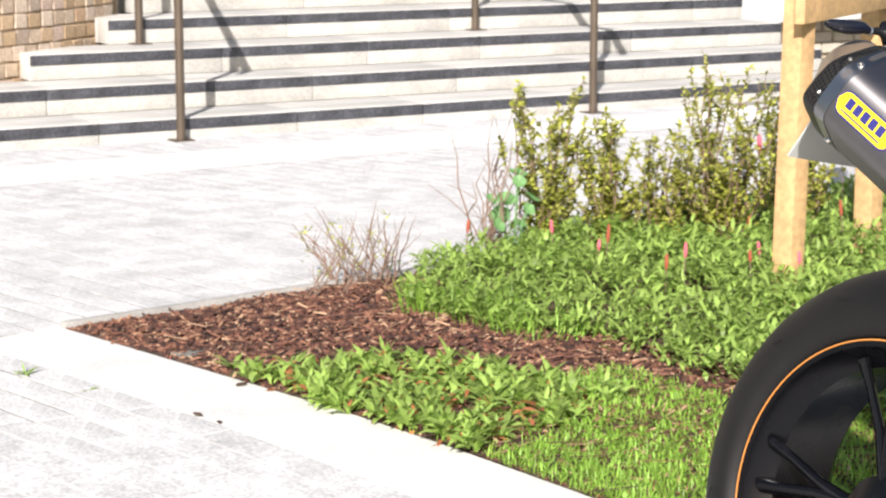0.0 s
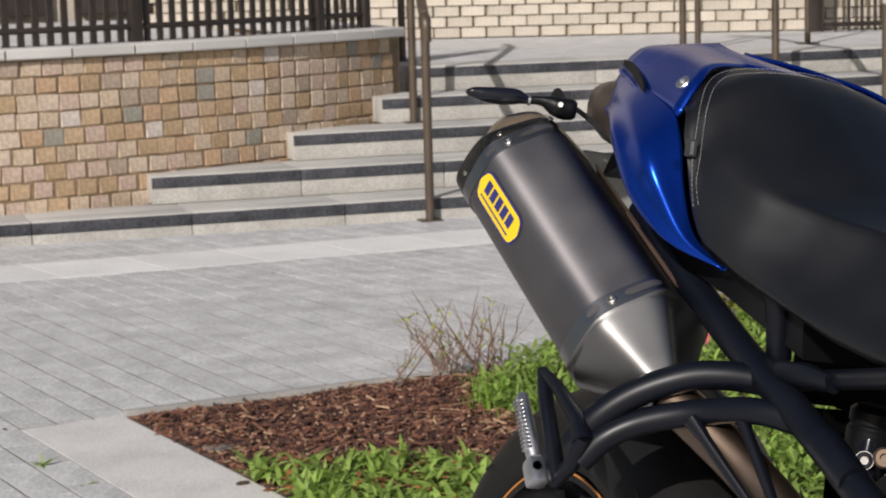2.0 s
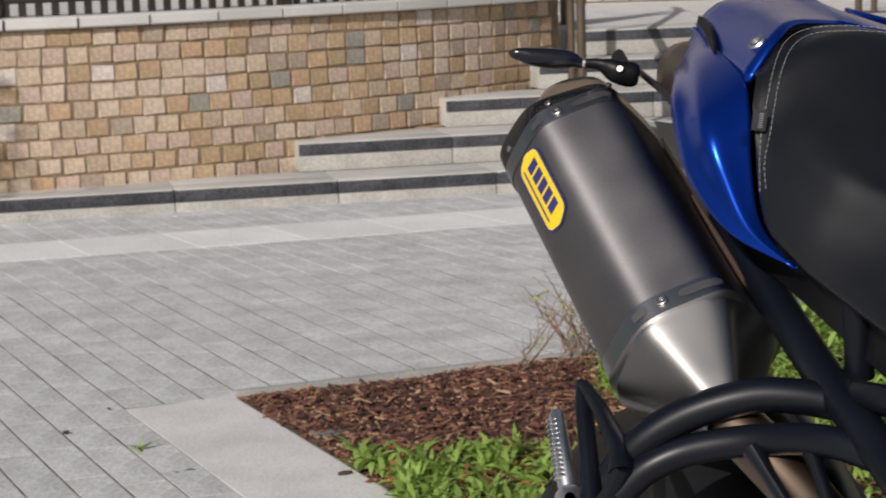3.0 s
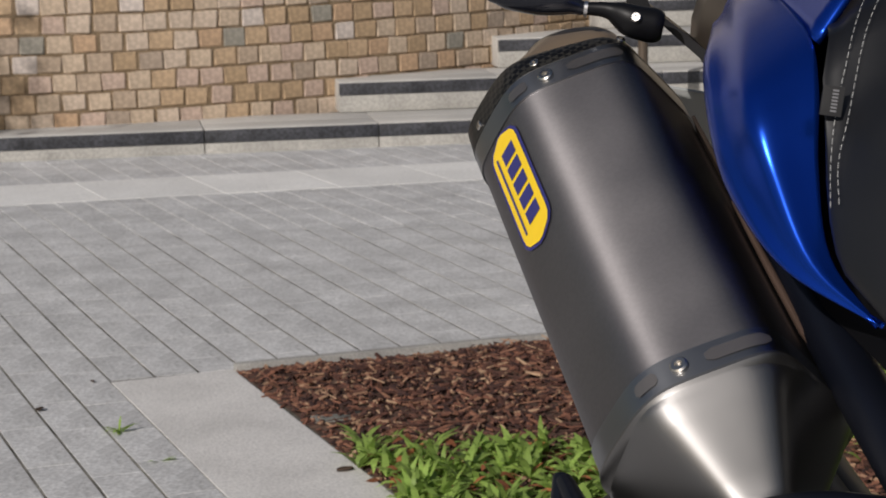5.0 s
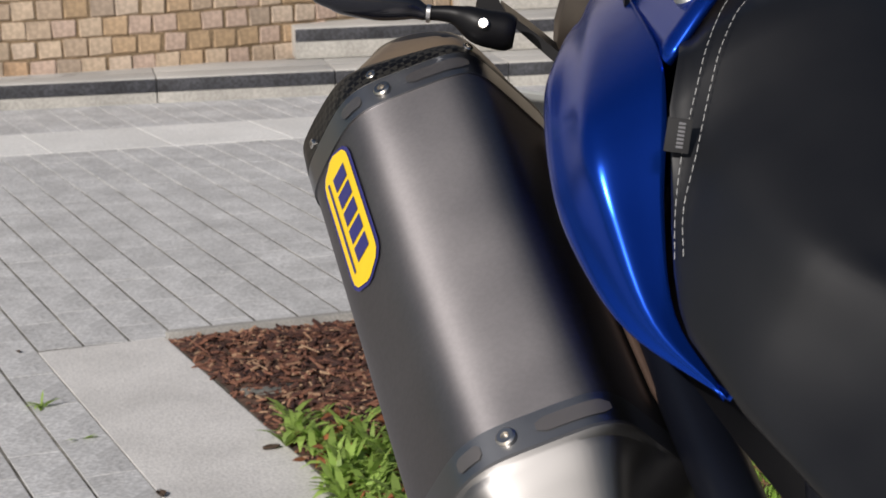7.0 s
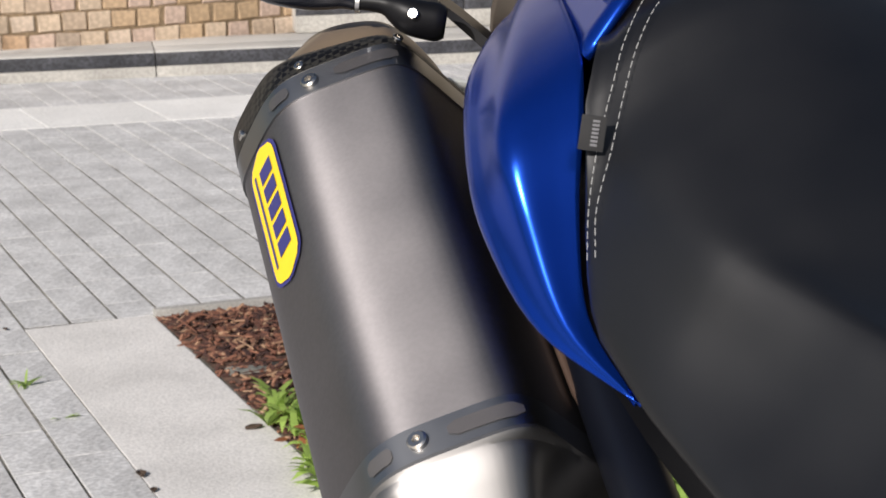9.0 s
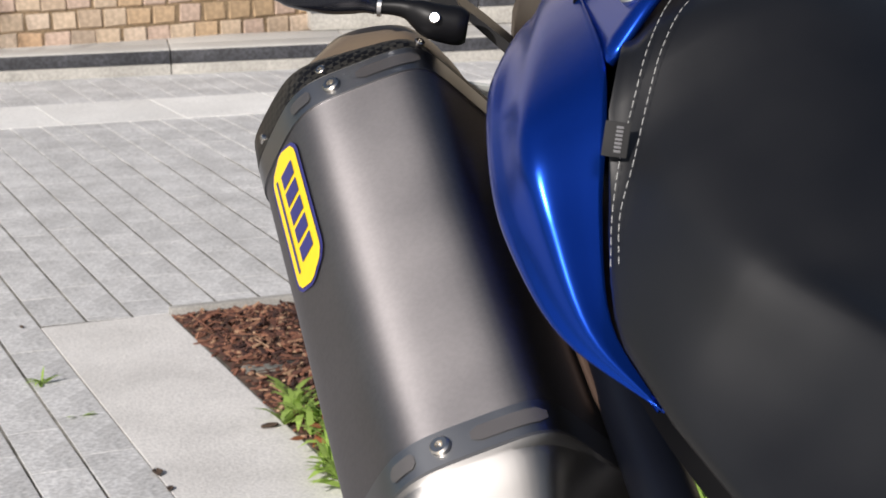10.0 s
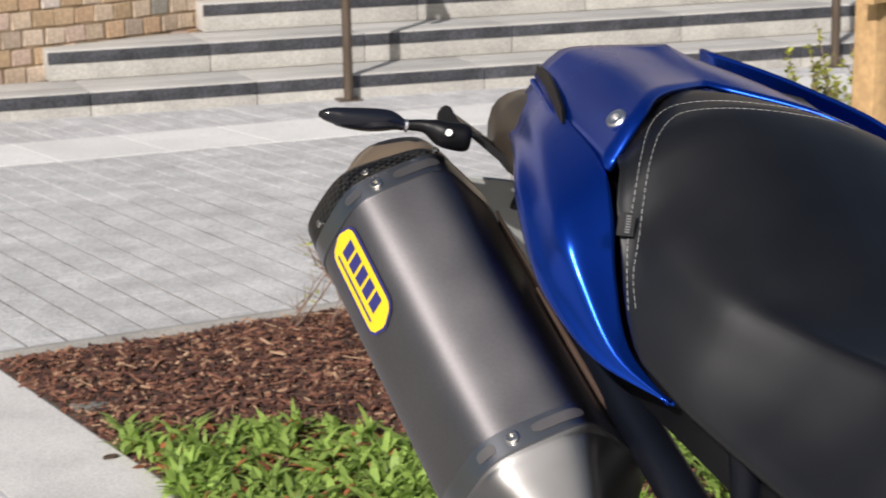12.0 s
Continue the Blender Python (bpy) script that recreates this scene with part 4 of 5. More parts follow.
    for y, w, z0, z1 in ((-.255, .03, .845, .862), (-.246, .066, .832, .872), (-.225, .09, .818, .884), (-.19, .098, .808, .886), (-.14, .095, .80, .88)):
        zc, hh = (z0 + z1) / 2, (z1 - z0) / 2
        rows.append([(w * math.copysign(abs(math.cos(a)) ** .6, math.cos(a)), y, zc + hh * math.copysign(abs(math.sin(a)) ** .7, math.sin(a))) for a in (2 * math.pi * i / 28 for i in range(28))])
    rings(bm, rows)
    part("tail_lamp", bm, SMOKE, bike, "smoked brown tail lamp", smooth=60)

    # turn signal on its bracket
    sig = part("turn_signal", tubebm(smooth_path([(.2372, -.1962, .8449), (.2340, -.1955, .8449), (.227, -.194, .8451), (.219, -.192, .8446), (.2032, -.1879, .8455), (.1878, -.1836, .8471), (.1776, -.1803, .8451)], 4),
               [.0016, .0026, .0034, .0040, .0045, .0052, .0058, .0063, .0068, .0073, .0078, .0082, .0085, .0089, .0093, .0096, .0098, .0097, .0094, .0090, .0084, .0074, .0063, .0053, .0047], 20, 0.8), GLOSS, bike, "gloss black turn signal", smooth=60)
    part("lens_screw", tubebm([(.2362, -.1938, .8449), (.2366, -.1926, .8451)], 0.0028, 12), PLASTIC, sig)
    part("stem", tubebm(smooth_path([(.1790, -.1806, .8453), (.1656, -.1762, .8468), (.157, -.173, .8455), (.149, -.170, .8430), (.138, -.168, .8425), (.131, -.166, .8425)], 4),
               [.0044, .0044, .0045, .0048, .0052, .0056, .0064, .0075, .0085, .0093, .0100, .0105, .0109, .0112, .0114, .0116, .0117, .0116, .0112, .0104, .0090], 18, 0.85), PLASTIC, sig, smooth=60)
    part("ring", tubebm([(.1752, -.1794, .8453), (.1772, -.1801, .8452)], 0.0054, 16, 0.85), ALLOY, sig)
    bolt("bolt", V((.1512, -.1593, .8455)), V((.43, .88, .2)), 0.0030, STEEL, sig)
    bm = bmesh.new()
    blade = [(.1413, -.1946, .8624), (.1445, -.1953, .8600), (.1462, -.1955, .8560), (.1463, -.1955, .8520), (.1385, -.192, .8325), (.1315, -.1887, .8313), (.1277, -.1889, .8464), (.1385, -.194, .8615)]
    rings(bm, [[V(p) + V((0, d, 0)) for p in blade] for d in (0.004, 0.0005)])
    part("bracket", bm, PLASTIC, sig)
    bm = bmesh.new()
    rings(bm, [[V(p) + V(o) for o in ((0, 0, 0), (-.0055, -.030, 0.0045), (-.0055, -.030, 0.001), (0, 0, -h))] for p, h in (((.1300, -.1900, .8520), .004), ((.1150, -.184, .8440), .006), ((.0985, -.1765, .8340), .007), ((.080, -.168, .824), .007))])
    part("bracket_arm", bm, PLASTIC, sig)

    # frame tubes
    diag = smooth_path([(.078, -.095, .756), (.083, -.040, .733), (.083, .045, .694), (.083, .136, .655), (.083, .206, .630), (.083, .262, .609), (.083, .315, .587), (.083, .38, .560)], 6)
    part("frame_tube", tubebm(diag, 0.0143, 18), BLACK, bike)
    part("frame_tube", tubebm(smooth_path([(.060, .19, .640), (.075, .30, .66), (.085, .42, .682)], 6), 0.0088), BLACK, bike)
    part("frame_tube", tubebm(smooth_path([(.064, .165, .655), (.074, .17, .69), (.085, .175, .72)], 4), 0.011), BLACK, bike)
    part("hanger_tube", tubebm(smooth_path([(.200, .075, .548), (.190, .088, .576), (.165, .105, .604), (.130, .128, .626), (.104, .152, .634), (.082, .178, .636)], 7), 0.0130), BLACK, bike)
    part("hanger_tube", tubebm(smooth_path([(.200, .090, .539), (.185, .100, .562), (.160, .114, .581), (.125, .147, .599), (.100, .20, .6125), (.076, .245, .611)], 7), 0.0116), BLACK, bike)
    for a, b in (((.13, .15, .592), (.085, .24, .51)), ((.105, .185, .606), (.085, .250, .52)), ((.085, .24, .512), (.07, .32, .46))):
        part("hanger_strut", tubebm([a, V(a).lerp(V(b), .15), b], [.011, .0075, .0065], 12, 0.7), BLACK, bike)
    part("gusset", tubebm([(.083, .205, .648), (.081, .240, .651), (.078, .272, .651)], [.012, .013, .010], 14, 0.7), BLACK, bike)
    part("lug", tubebm([(.086, .285, .604), (.086, .335, .583)], [.017, .015], 16, 0.9), BLACK, bike)
    # passenger peg and its hanger
    hang = part("peg_hanger", tubebm([(.208, .006, .604), (.209, .02, .588), (.208, .045, .552), (.210, .066, .527), (.210, .075, .515)], [.006, .009, .009, .011, .009], 12, 0.8), BLACK, bike)
    part("web", tubebm([(.208, .012, .603), (.206, .045, .592), (.203, .085, .572), (.203, .098, .556)], [.006, .008, .010, .013], 12, 0.8), BLACK, hang)
    part("web", tubebm([(.204, .100, .562), (.206, .088, .535), (.209, .068, .516)], .0095, 12, 0.8), BLACK, hang)
    pa, pb = V((.224, .050, .531)), V((.2265, .009, .581))
    peg = part("footpeg", tubebm([pa, pa.lerp(pb, .1), pa.lerp(pb, .95), pb], [.007, .0072, .0062, .004], 14), ALLOY, bike, "ribbed aluminium passenger footpeg")
    for k in range(13):
        c = pa.lerp(pb, 0.14 + k * 0.062)
        for t in (-1, 1):
            part("rib", boxbm(0.004, 0.0045, 0.0022, Matrix.Translation(c + V((.0062, .002 + .003 * t, .002 * t))) @ Matrix.Rotation(radians(40), 4, "X")), ALLOY, peg)
    part("clevis", boxbm(0.018, 0.020, 0.026, Matrix.Translation((.222, .054, .519)) @ Matrix.Rotation(radians(40), 4, "X"), bevel=0.005), ALLOY, peg)
    bolt("bolt", V((.226, .062, .527)), V((.6, .75, .2)), 0.0038, BAND, peg)

    # rear wheel
    WC, TR = V((0, -.14, .264)), 0.316
    prof = []
    for i in range(25):
        a = math.pi * i / 24
        prof.append((0.093 * math.cos(a), TR - 0.088 + 0.088 * math.sin(a) ** 0.85))
    prof = [(0.078, 0.222), (0.088, 0.228)] + [(x, r) for x, r in prof if r > 0.2285] + [(-0.088, 0.228), (-0.078, 0.222)]
    bm = bmesh.new()
    lathe(bm, prof, WC, (1, 0, 0), 96)
    wheel = empty("rear_wheel")
    wheel.parent = bike
    tyre = part("tyre", bm, RUBBER, wheel, "worn black tyre with side wall marks", smooth=45)
    bm = bmesh.new()
    lathe(bm, ((0.079, 0.2225), (0.083, 0.2215), (0.083, 0.212), (0.066, 0.205), (0.05, 0.188), (-0.05, 0.188), (-0.083, 0.212), (-0.083, 0.2215), (-0.079, 0.2225)), WC, (1, 0, 0), 96)
    part("rim", bm, RIMPAINT, wheel)
    bm = bmesh.new()
    lathe(bm, ((0.0835, 0.2212), (0.0845, 0.2207), (0.0845, 0.2192), (0.0835, 0.2187)), WC, (1, 0, 0), 96)
    part("rim_stripe", bm, ORANGE, wheel, "orange rim stripe")
    bm = bmesh.new()
    lathe(bm, ((0.07, 0.0001), (0.07, 0.028), (0.06, 0.055), (0.03, 0.062), (-0.05, 0.062), (-0.05, 0.0001)), WC, (1, 0, 0), 40)
    part("hub", bm, RIMPAINT, wheel)
    bm = bmesh.new()
    lathe(bm, ((0.088, 0.0001), (0.088, 0.018), (0.082, 0.026), (0.066, 0.027)), WC, (1, 0, 0), 6)
    part("axle_nut", bm, ALLOY, wheel, "bright axle nut")
    for k in range(5):
        a = 2 * math.pi * k / 5 + 0.5
        for d in (-0.13, 0.13):
            def at(r, aa, x):
                return WC + V((x, math.cos(aa) * r, math.sin(aa) * r))
            part("spoke", tubebm([at(0.05, a, 0.05), at(0.11, a + d * .5, 0.052), at(0.165, a + d, 0.055), at(0.20, a + d * 1.15, 0.06)], [.014, .010, .009, .012], 10, 0.7), RIMPAINT, wheel)
    # raised marks on the side wall
    for k in range(14):
        a = k * 0.45 + 0.1
        r = 0.262 if k % 2 else 0.275
        part("sidewall_mark", boxbm(0.0012, 0.016, 0.002, Matrix.Translation(WC + V((0.0905, math.cos(a) * r, math.sin(a) * r))) @ Matrix.Rotation(a + 1.3, 4, "X")), RUBBER, wheel)
    # swing arm on the far side, with the wheel carrier
    part("swing_arm", tubebm(smooth_path([(-.13, -.14, .264), (-.135, .02, .30), (-.12, .2, .36), (-.09, .40, .42)], 6), [.05] * 6 + [.045] * 6 + [.04] * 7, 18, 0.7), BLACK, bike)
    part("hugger", tubebm(smooth_path([(0, -.09, .595), (0, .05, .55), (0, .16, .46), (0, .2, .38)], 6), [.05] * 19, 16, 0.25), PLASTIC, bike, "black plastic hugger")
    # number plate holder seen from its inner side
    pl = part("plate", boxbm(0.225, 0.003, 0.14, Matrix.Translation((.005, -.300, .745)) @ Matrix.Rotation(radians(-32), 4, "X"), bevel=0.001), PLATE, bike, "pale back of the rear plate")
    part("plate_holder", boxbm(0.07, 0.10, 0.02, Matrix.Translation((0, -.25, .80)) @ Matrix.Rotation(radians(20), 4, "X"), bevel=0.004), PLASTIC, bike)

    # shock reservoir and fittings under the seat
    shock = empty("shock_absorber")
    shock.parent = bike
    bm = bmesh.new()
    lathe(bm, ((-.034, .0001), (-.034, .0195), (-.031, .0215), (.004, .0215), (.006, .0200), (.008, .0200), (.010, .0215), (.020, .0215), (.024, .017), (.024, .0001)), V((.0, .226, .606)), V((0, .06, 1)), 28)
    part("reservoir", bm, PLASTIC, shock, "black shock absorber reservoir")
    part("neck", tubebm([(.008, .236, .602), (.012, .240, .586), (.014, .244, .572)], [.009, .008, .010], 16), GLOSS, shock)
    for p, r in (((.020, .249, .587), .0082), ((.020, .276, .595), .0090), ((.020, .334, .608), .0088)):
        bolt("fitting", V(p), V((.5, .85, .12)), r, GLOSS if p[1] < .26 else BURNT, shock)
    part("ring", tubebm([V((.020, .249, .587)) + V((.5, .85, .12)) * q for q in (.003, .0045)], .0080, 20), STEEL, shock)
    part("hose", tubebm(smooth_path([(.012, .262, .560), (.014, .30, .585), (.012, .345, .592), (.0, .40, .60)], 5), 0.009, 12), RUBBER, shock)
    part("seat_bracket", tubebm(smooth_path([(.098, .405, .681), (.104, .412, .675), (.106, .424, .674)], 3), 0.0026, 10), STEEL, bike)
    part("engine_cover", boxbm(0.14, 0.10, 0.20, Matrix.Translation((.03, .50, .60)) @ Matrix.Rotation(radians(12), 4, "X"), bevel=0.02, seg=3), BLACK, bike)
    # added near-black sheets that stand in for the shaded depth under the seat
    def shade_sheet(outline, x=-.05, thick=.03):
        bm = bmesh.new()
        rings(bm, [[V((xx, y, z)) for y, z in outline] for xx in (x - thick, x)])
        part("inner_guard", bm, UNDER_SHADE, bike)
    shade_sheet(((.012, .650), (.10, .690), (.34, .72), (.34, .640), (.239, .628), (.17, .612), (.112, .608), (.083, .608), (.05, .603), (.012, .612)))
    shade_sheet(((.05, .600), (.083, .605), (.089, .588), (.106, .572), (.150, .580), (.168, .606), (.186, .606), (.185, .588), (.215, .596), (.30, .62), (.36, .60), (.36, .46), (.20, .45), (.10, .50), (.095, .545)))
    part("frame_plate", boxbm(0.012, 0.10, 0.16, Matrix.Translation((.085, .475, .625)) @ Matrix.Rotation(radians(-14), 4, "X"), bevel=0.005), BLACK, bike)
    part("side_stand", tubebm([(-.12, .30, .30), (-.17, .28, .12), (-.205, .26, -.009)], .011, 12), BLACK, bike)
    return bike


build_motorcycle()


# ---- planting bed ----
def bed_point(a, s, z=0.0):
    p = CORNER + ACROSS * a + ALONG * s
    return Vector((p.x, p.y, z + ground_z(p.y)))


def bed_inside(a, s):
    p = bed_point(a, s)
    return a > 0.0 and (p - CORNER).dot(BACK_N) > 0.016


def soil_z(a, s):
    d = (bed_point(a, s) - CORNER).dot(BACK_N)
    return max(0.0005, -0.001 + 0.026 * smoothstep(0.0, 0.5, a) * smoothstep(-0.05, 0.3, d) + 0.008 * noise.noise(Vector((a * 4, s * 4, 0))))


def build_soil():
    bm = bmesh.new()
    A = [0.003 + 0.06 * i for i in range(70)]
    grid = []
    for a in A:
        row = []
        s0 = 0.0427 * a + 0.02
        for k in range(60):
            s = s0 + (6.5 - s0) * (k / 59) ** 1.6
            row.append(bm.verts.new(bed_point(a, s, soil_z(a, s))))
        grid.append(row)
    for r0, r1 in zip(grid, grid[1:]):
        for k in range(59):
            bm.faces.new((r0[k], r0[k + 1], r1[k + 1], r1[k]))
    return tagged(ob_from("soil", bm, SOIL, smooth=60), "dark brown soil of the planting bed", "soil", kind="structure")


def stuff(name, verts, faces, mat, label, category):
    me = bpy.data.meshes.new(name)
    me.from_pydata(verts, [], faces)
    me.materials.append(mat)
    return tagged(new(name, me), label, category, kind="stuff")


def add_chip(vs, fs, p, ln, w, h, rot):
    o = len(vs)
    for x, y, z in ((-1, -.7, 0), (1, -1, 0), (.8, 1, 0), (-.9, .8, 0), (-.9, -.6, 1), (.9, -.8, 1), (.7, .8, 1), (-.8, .7, 1)):
        q = rot @ Vector((x * ln / 2, y * w / 2, (z - .5) * h))
        vs.append(p + q)
    fs += [tuple(o + i for i in f) for f in ((4, 5, 6, 7), (0, 1, 5, 4), (1, 2, 6, 5), (2, 3, 7, 6), (3, 0, 4, 7))]


def veg_edge(s):
    """How far from the kerb the tall ground cover begins."""
    return 0.64 + max(0.45 - s, 0) * 1.1 + 0.05 * math.sin(s * 7)


def front_edge(s):
    return 0.40 * smoothstep(0.66, 0.95, s) + 0.03 * math.sin(s * 11)


def build_mulch():
    rnd = random.Random(11)
    vs, fs = [], []
    for k in range(19000):
        a, s = rnd.uniform(0.0, 1.1), rnd.uniform(0.0, 2.0)
        away = (bed_point(a, s) - CORNER).dot(BACK_N)
        if not bed_inside(a, s) or away < 0.022 or a < 0.004 or a > veg_edge(s) + 0.12:
            continue
        if s > 0.85 and a < front_edge(s) - 0.1 and rnd.random() < 0.6:
            continue
        big = rnd.random()
        ln, w = (rnd.uniform(.008, .022), rnd.uniform(.003, .008)) if big < .85 else (rnd.uniform(.022, .045), rnd.uniform(.004, .010))
        rot = Euler((rnd.gauss(0, .3), rnd.gauss(0, .3), rnd.uniform(0, 6.3))).to_matrix()
        add_chip(vs, fs, bed_point(a, s, soil_z(a, s) + 0.002 + rnd.uniform(0.0, 0.010) * smoothstep(0.0, 0.12, min(away, a))), ln, w, rnd.uniform(.0015, .004), rot)
    for k in range(420):
        a, s = rnd.uniform(0.02, 1.0), rnd.uniform(0.1, 1.9)
        if not bed_inside(a, s) or a > veg_edge(s) or (bed_point(a, s) - CORNER).dot(BACK_N) < 0.06:
            continue
        rot = Euler((rnd.gauss(0, .12), rnd.gauss(0, .12), rnd.gauss(0.2, .8))).to_matrix()
        add_chip(vs, fs, bed_point(a, s, soil_z(a, s) + 0.012 + rnd.uniform(0, .008)), rnd.uniform(.04, .10), rnd.uniform(.0016, .003), .0016, rot)
    stuff("bark_mulch", vs, fs, CHIP, "red brown bark chip mulch on the bed", "mulch")


def add_leaf(vs, fs, base, heading, lift, ln, w, bend, roll=0.0):
    """A lance-shaped leaf of three bent segments."""
    out = Vector((math.cos(heading), math.sin(heading), 0))
    side = Vector((-out.y, out.x, 0))
    up = Vector((0, 0, 1))
    side = side * math.cos(roll) + up * math.sin(roll)
    o = len(vs)
    p = Vector(base)
    ang = lift
    for k, f in enumerate((0.25, 1.0, 0.85, 0.05)):
        vs.append(p - side * (w * f / 2))
        vs.append(p + side * (w * f / 2))
        d = out * math.cos(ang) + up * math.sin(ang)
        p = p + d * (ln / 3)
        ang -= bend
    fs += [(o, o + 2, o + 3, o + 1), (o + 2, o + 4, o + 5, o + 3), (o + 4, o + 6, o + 7, o + 5)]


def build_ground_cover():
    rnd = random.Random(21)
    vs, fs = [], []
    # the tall patch
    for k in range(5000):
        a, s = rnd.uniform(0.55, 3.2), rnd.uniform(0.0, 2.3)
        if not bed_inside(a, s) or a < veg_edge(s) + rnd.uniform(0, .05) or (bed_point(a, s) - CORNER).dot(BACK_N) < 0.05:
            continue
        grow = 0.6 + 0.4 * smoothstep(veg_edge(s), veg_edge(s) + .5, a)
        high = rnd.uniform(0.02, 0.10) * grow
        base = bed_point(a, s, soil_z(a, s) + high)
        for j in range(11):
            add_leaf(vs, fs, base + Vector((rnd.uniform(-.03, .03), rnd.uniform(-.03, .03), rnd.uniform(-.02, .02))), rnd.uniform(0, 6.3), rnd.uniform(0.2, 1.2), rnd.uniform(.022, .048), rnd.uniform(.0065, .0125), rnd.uniform(.15, .5), rnd.uniform(-.4, .4))
    # the low front patch
    for k in range(330):
        s = rnd.uniform(0.68, 1.42)
        a = rnd.uniform(-0.02, 0.45)
        if a > front_edge(s):
            continue
        if s > 1.35 and rnd.random() < (s - 1.35) * 2.2:
            continue
        base = bed_point(a, s, max(soil_z(a, s), 0) + rnd.uniform(0, .02))
        for j in range(9):
            add_leaf(vs, fs, base, rnd.uniform(0, 6.3), rnd.uniform(0.3, 1.35), rnd.uniform(.028, .065), rnd.uniform(.007, .016), rnd.uniform(.2, .55), rnd.uniform(-.4, .4))
    # sprouts at the kerb
    for a, s in ((.05, .60), (.09, .62), (.04, .66), (.14, .70)):
        for j in range(8):
            add_leaf(vs, fs, bed_point(a, s, soil_z(a, s)), rnd.uniform(0, 6.3), rnd.uniform(.3, 1.1), rnd.uniform(.04, .065), .012, .3)
    stuff("ground_cover", vs, fs, LEAF, "bright green leafy ground cover in the bed", "plants")
    vs, fs = [], []
    for k in range(36000):
        s, a = rnd.uniform(1.22, 2.9), rnd.uniform(0.0, 0.85)
        if s < 1.45 and a < 0.3 * (1.6 - s) / .25 and rnd.random() < .8:
            continue
        if a > veg_edge(s) - 0.02 + (s - 1.5) * .3:
            continue
        add_leaf(vs, fs, bed_point(a, s, max(soil_z(a, s), -0.004)), rnd.uniform(0, 6.3), rnd.uniform(.7, 1.5), rnd.uniform(.018, .038), rnd.uniform(.002, .004), rnd.uniform(.1, .5))
    for k in range(500):
        t = rnd.random()
        s, a = 0.45 + t * 0.55, rnd.uniform(.62, .80)
        add_leaf(vs, fs, bed_point(a, s, 0), rnd.uniform(0, 6.3), rnd.uniform(.9, 1.5), rnd.uniform(.06, .13), .0035, rnd.uniform(.1, .4))
    stuff("grass", vs, fs, GRASS, "short green grass growing at the bed's edge", "grass")
    vs, fs = [], []
    for k in range(420):
        s = rnd.uniform(0.70, 1.40)
        a = rnd.uniform(0.0, 0.36)
        if a > front_edge(s):
            continue
        add_leaf(vs, fs, bed_point(a, s, max(soil_z(a, s), 0.0) + rnd.uniform(0, .03)), rnd.uniform(0, 6.3), rnd.uniform(-.2, .8), rnd.uniform(.02, .04), rnd.uniform(.006, .013), rnd.uniform(.1, .5), rnd.uniform(-.5, .5))
    stuff("withered_leaves", vs, fs, WITHERED, "red brown withered leaves among the ground cover", "leaves")
    # pale flower spikes
    for k in range(26):
        a, s = (rnd.uniform(1.0, 2.2), rnd.uniform(0.2, 1.3)) if k < 16 else (rnd.uniform(2.2, 2.75), rnd.uniform(0.2, 0.6))
        o = tagged(empty("flower_spike", Matrix.Translation(bed_point(a, s, 0.05))), "pink and rust knotweed flower spike among the leaves", "flower", group="flower spikes")
        h = rnd.uniform(.10, .17) if k < 16 else rnd.uniform(.18, .30)
        tip = Vector((rnd.uniform(-.02, .02), rnd.uniform(-.02, .02), h))
        part("stalk", tubebm([(0, 0, 0), tip * .8], .0014, 6), TWIG, o)
        big = 1.0 if k < 16 else 1.7
        part("flower", tubebm([tip * .72, tip * .8, tip * .95, tip], [.0022 * big, .0048 * big, .004 * big, .001], 8), PINK if rnd.random() < .3 or k >= 16 else RUST, o)


def build_shrub(pos, height, stems, spread, leaves, seed, leaf_size, label, leafy=0.25, mat=None):
    rnd = random.Random(seed)
    sh = tagged(empty("shrub", Matrix.Translation(pos)), label, "shrub", group="shrubs in the bed")
    bm = bmesh.new()
    vs, fs = [], []
    for k in range(stems):
        ang = rnd.uniform(0, 6.3)
        out = rnd.uniform(.2, 1) * spread
        h = height * rnd.uniform(.4, 1)
        pts = [Vector((rnd.uniform(-.01, .01), rnd.uniform(-.01, .01), -0.02))]
        for j in range(1, 6):
            t = j / 5
            pts.append(Vector((math.cos(ang) * out * t ** .8 + rnd.gauss(0, .012), math.sin(ang) * out * t ** .8 + rnd.gauss(0, .012), h * t)))
        tube(bm, pts, [.0032, .003, .0026, .0021, .0016, .0009], 5)
        sides = []
        for j in range(3):
            i = rnd.randrange(1, 5)
            b = pts[i] + Vector((rnd.gauss(0, .045), rnd.gauss(0, .045), rnd.uniform(.03, .09)))
            tube(bm, [pts[i], pts[i].lerp(b, .5) + Vector((0, 0, .006)), b], [.0014, .0011, .0007], 4)
            sides.append((pts[i], b))
        for j in range(leaves):
            if rnd.random() < .65:
                i = rnd.randrange(5)
                t = rnd.random()
                p = pts[i].lerp(pts[i + 1], t)
                if (i + t) / 5 < leafy:
                    continue
            else:
                p0, p1 = rnd.choice(sides)
                p = p0.lerp(p1, rnd.uniform(.3, 1))
            add_leaf(vs, fs, p, rnd.uniform(0, 6.3), rnd.uniform(-.2, 1.2), leaf_size * rnd.uniform(.7, 1.2), leaf_size * .55, .2, rnd.uniform(-.6, .6))
    tagged(part("stem", bm, TWIG, sh, "thin grey brown stems", smooth=None), kind="stuff")
    if vs:
        me = bpy.data.meshes.new("crown")
        me.from_pydata(vs, [], fs)
        me.materials.append(mat or LEAF_DARK)
        o = new("crown", me)
        o.parent = sh
        tagged(o, kind="stuff")
    return sh


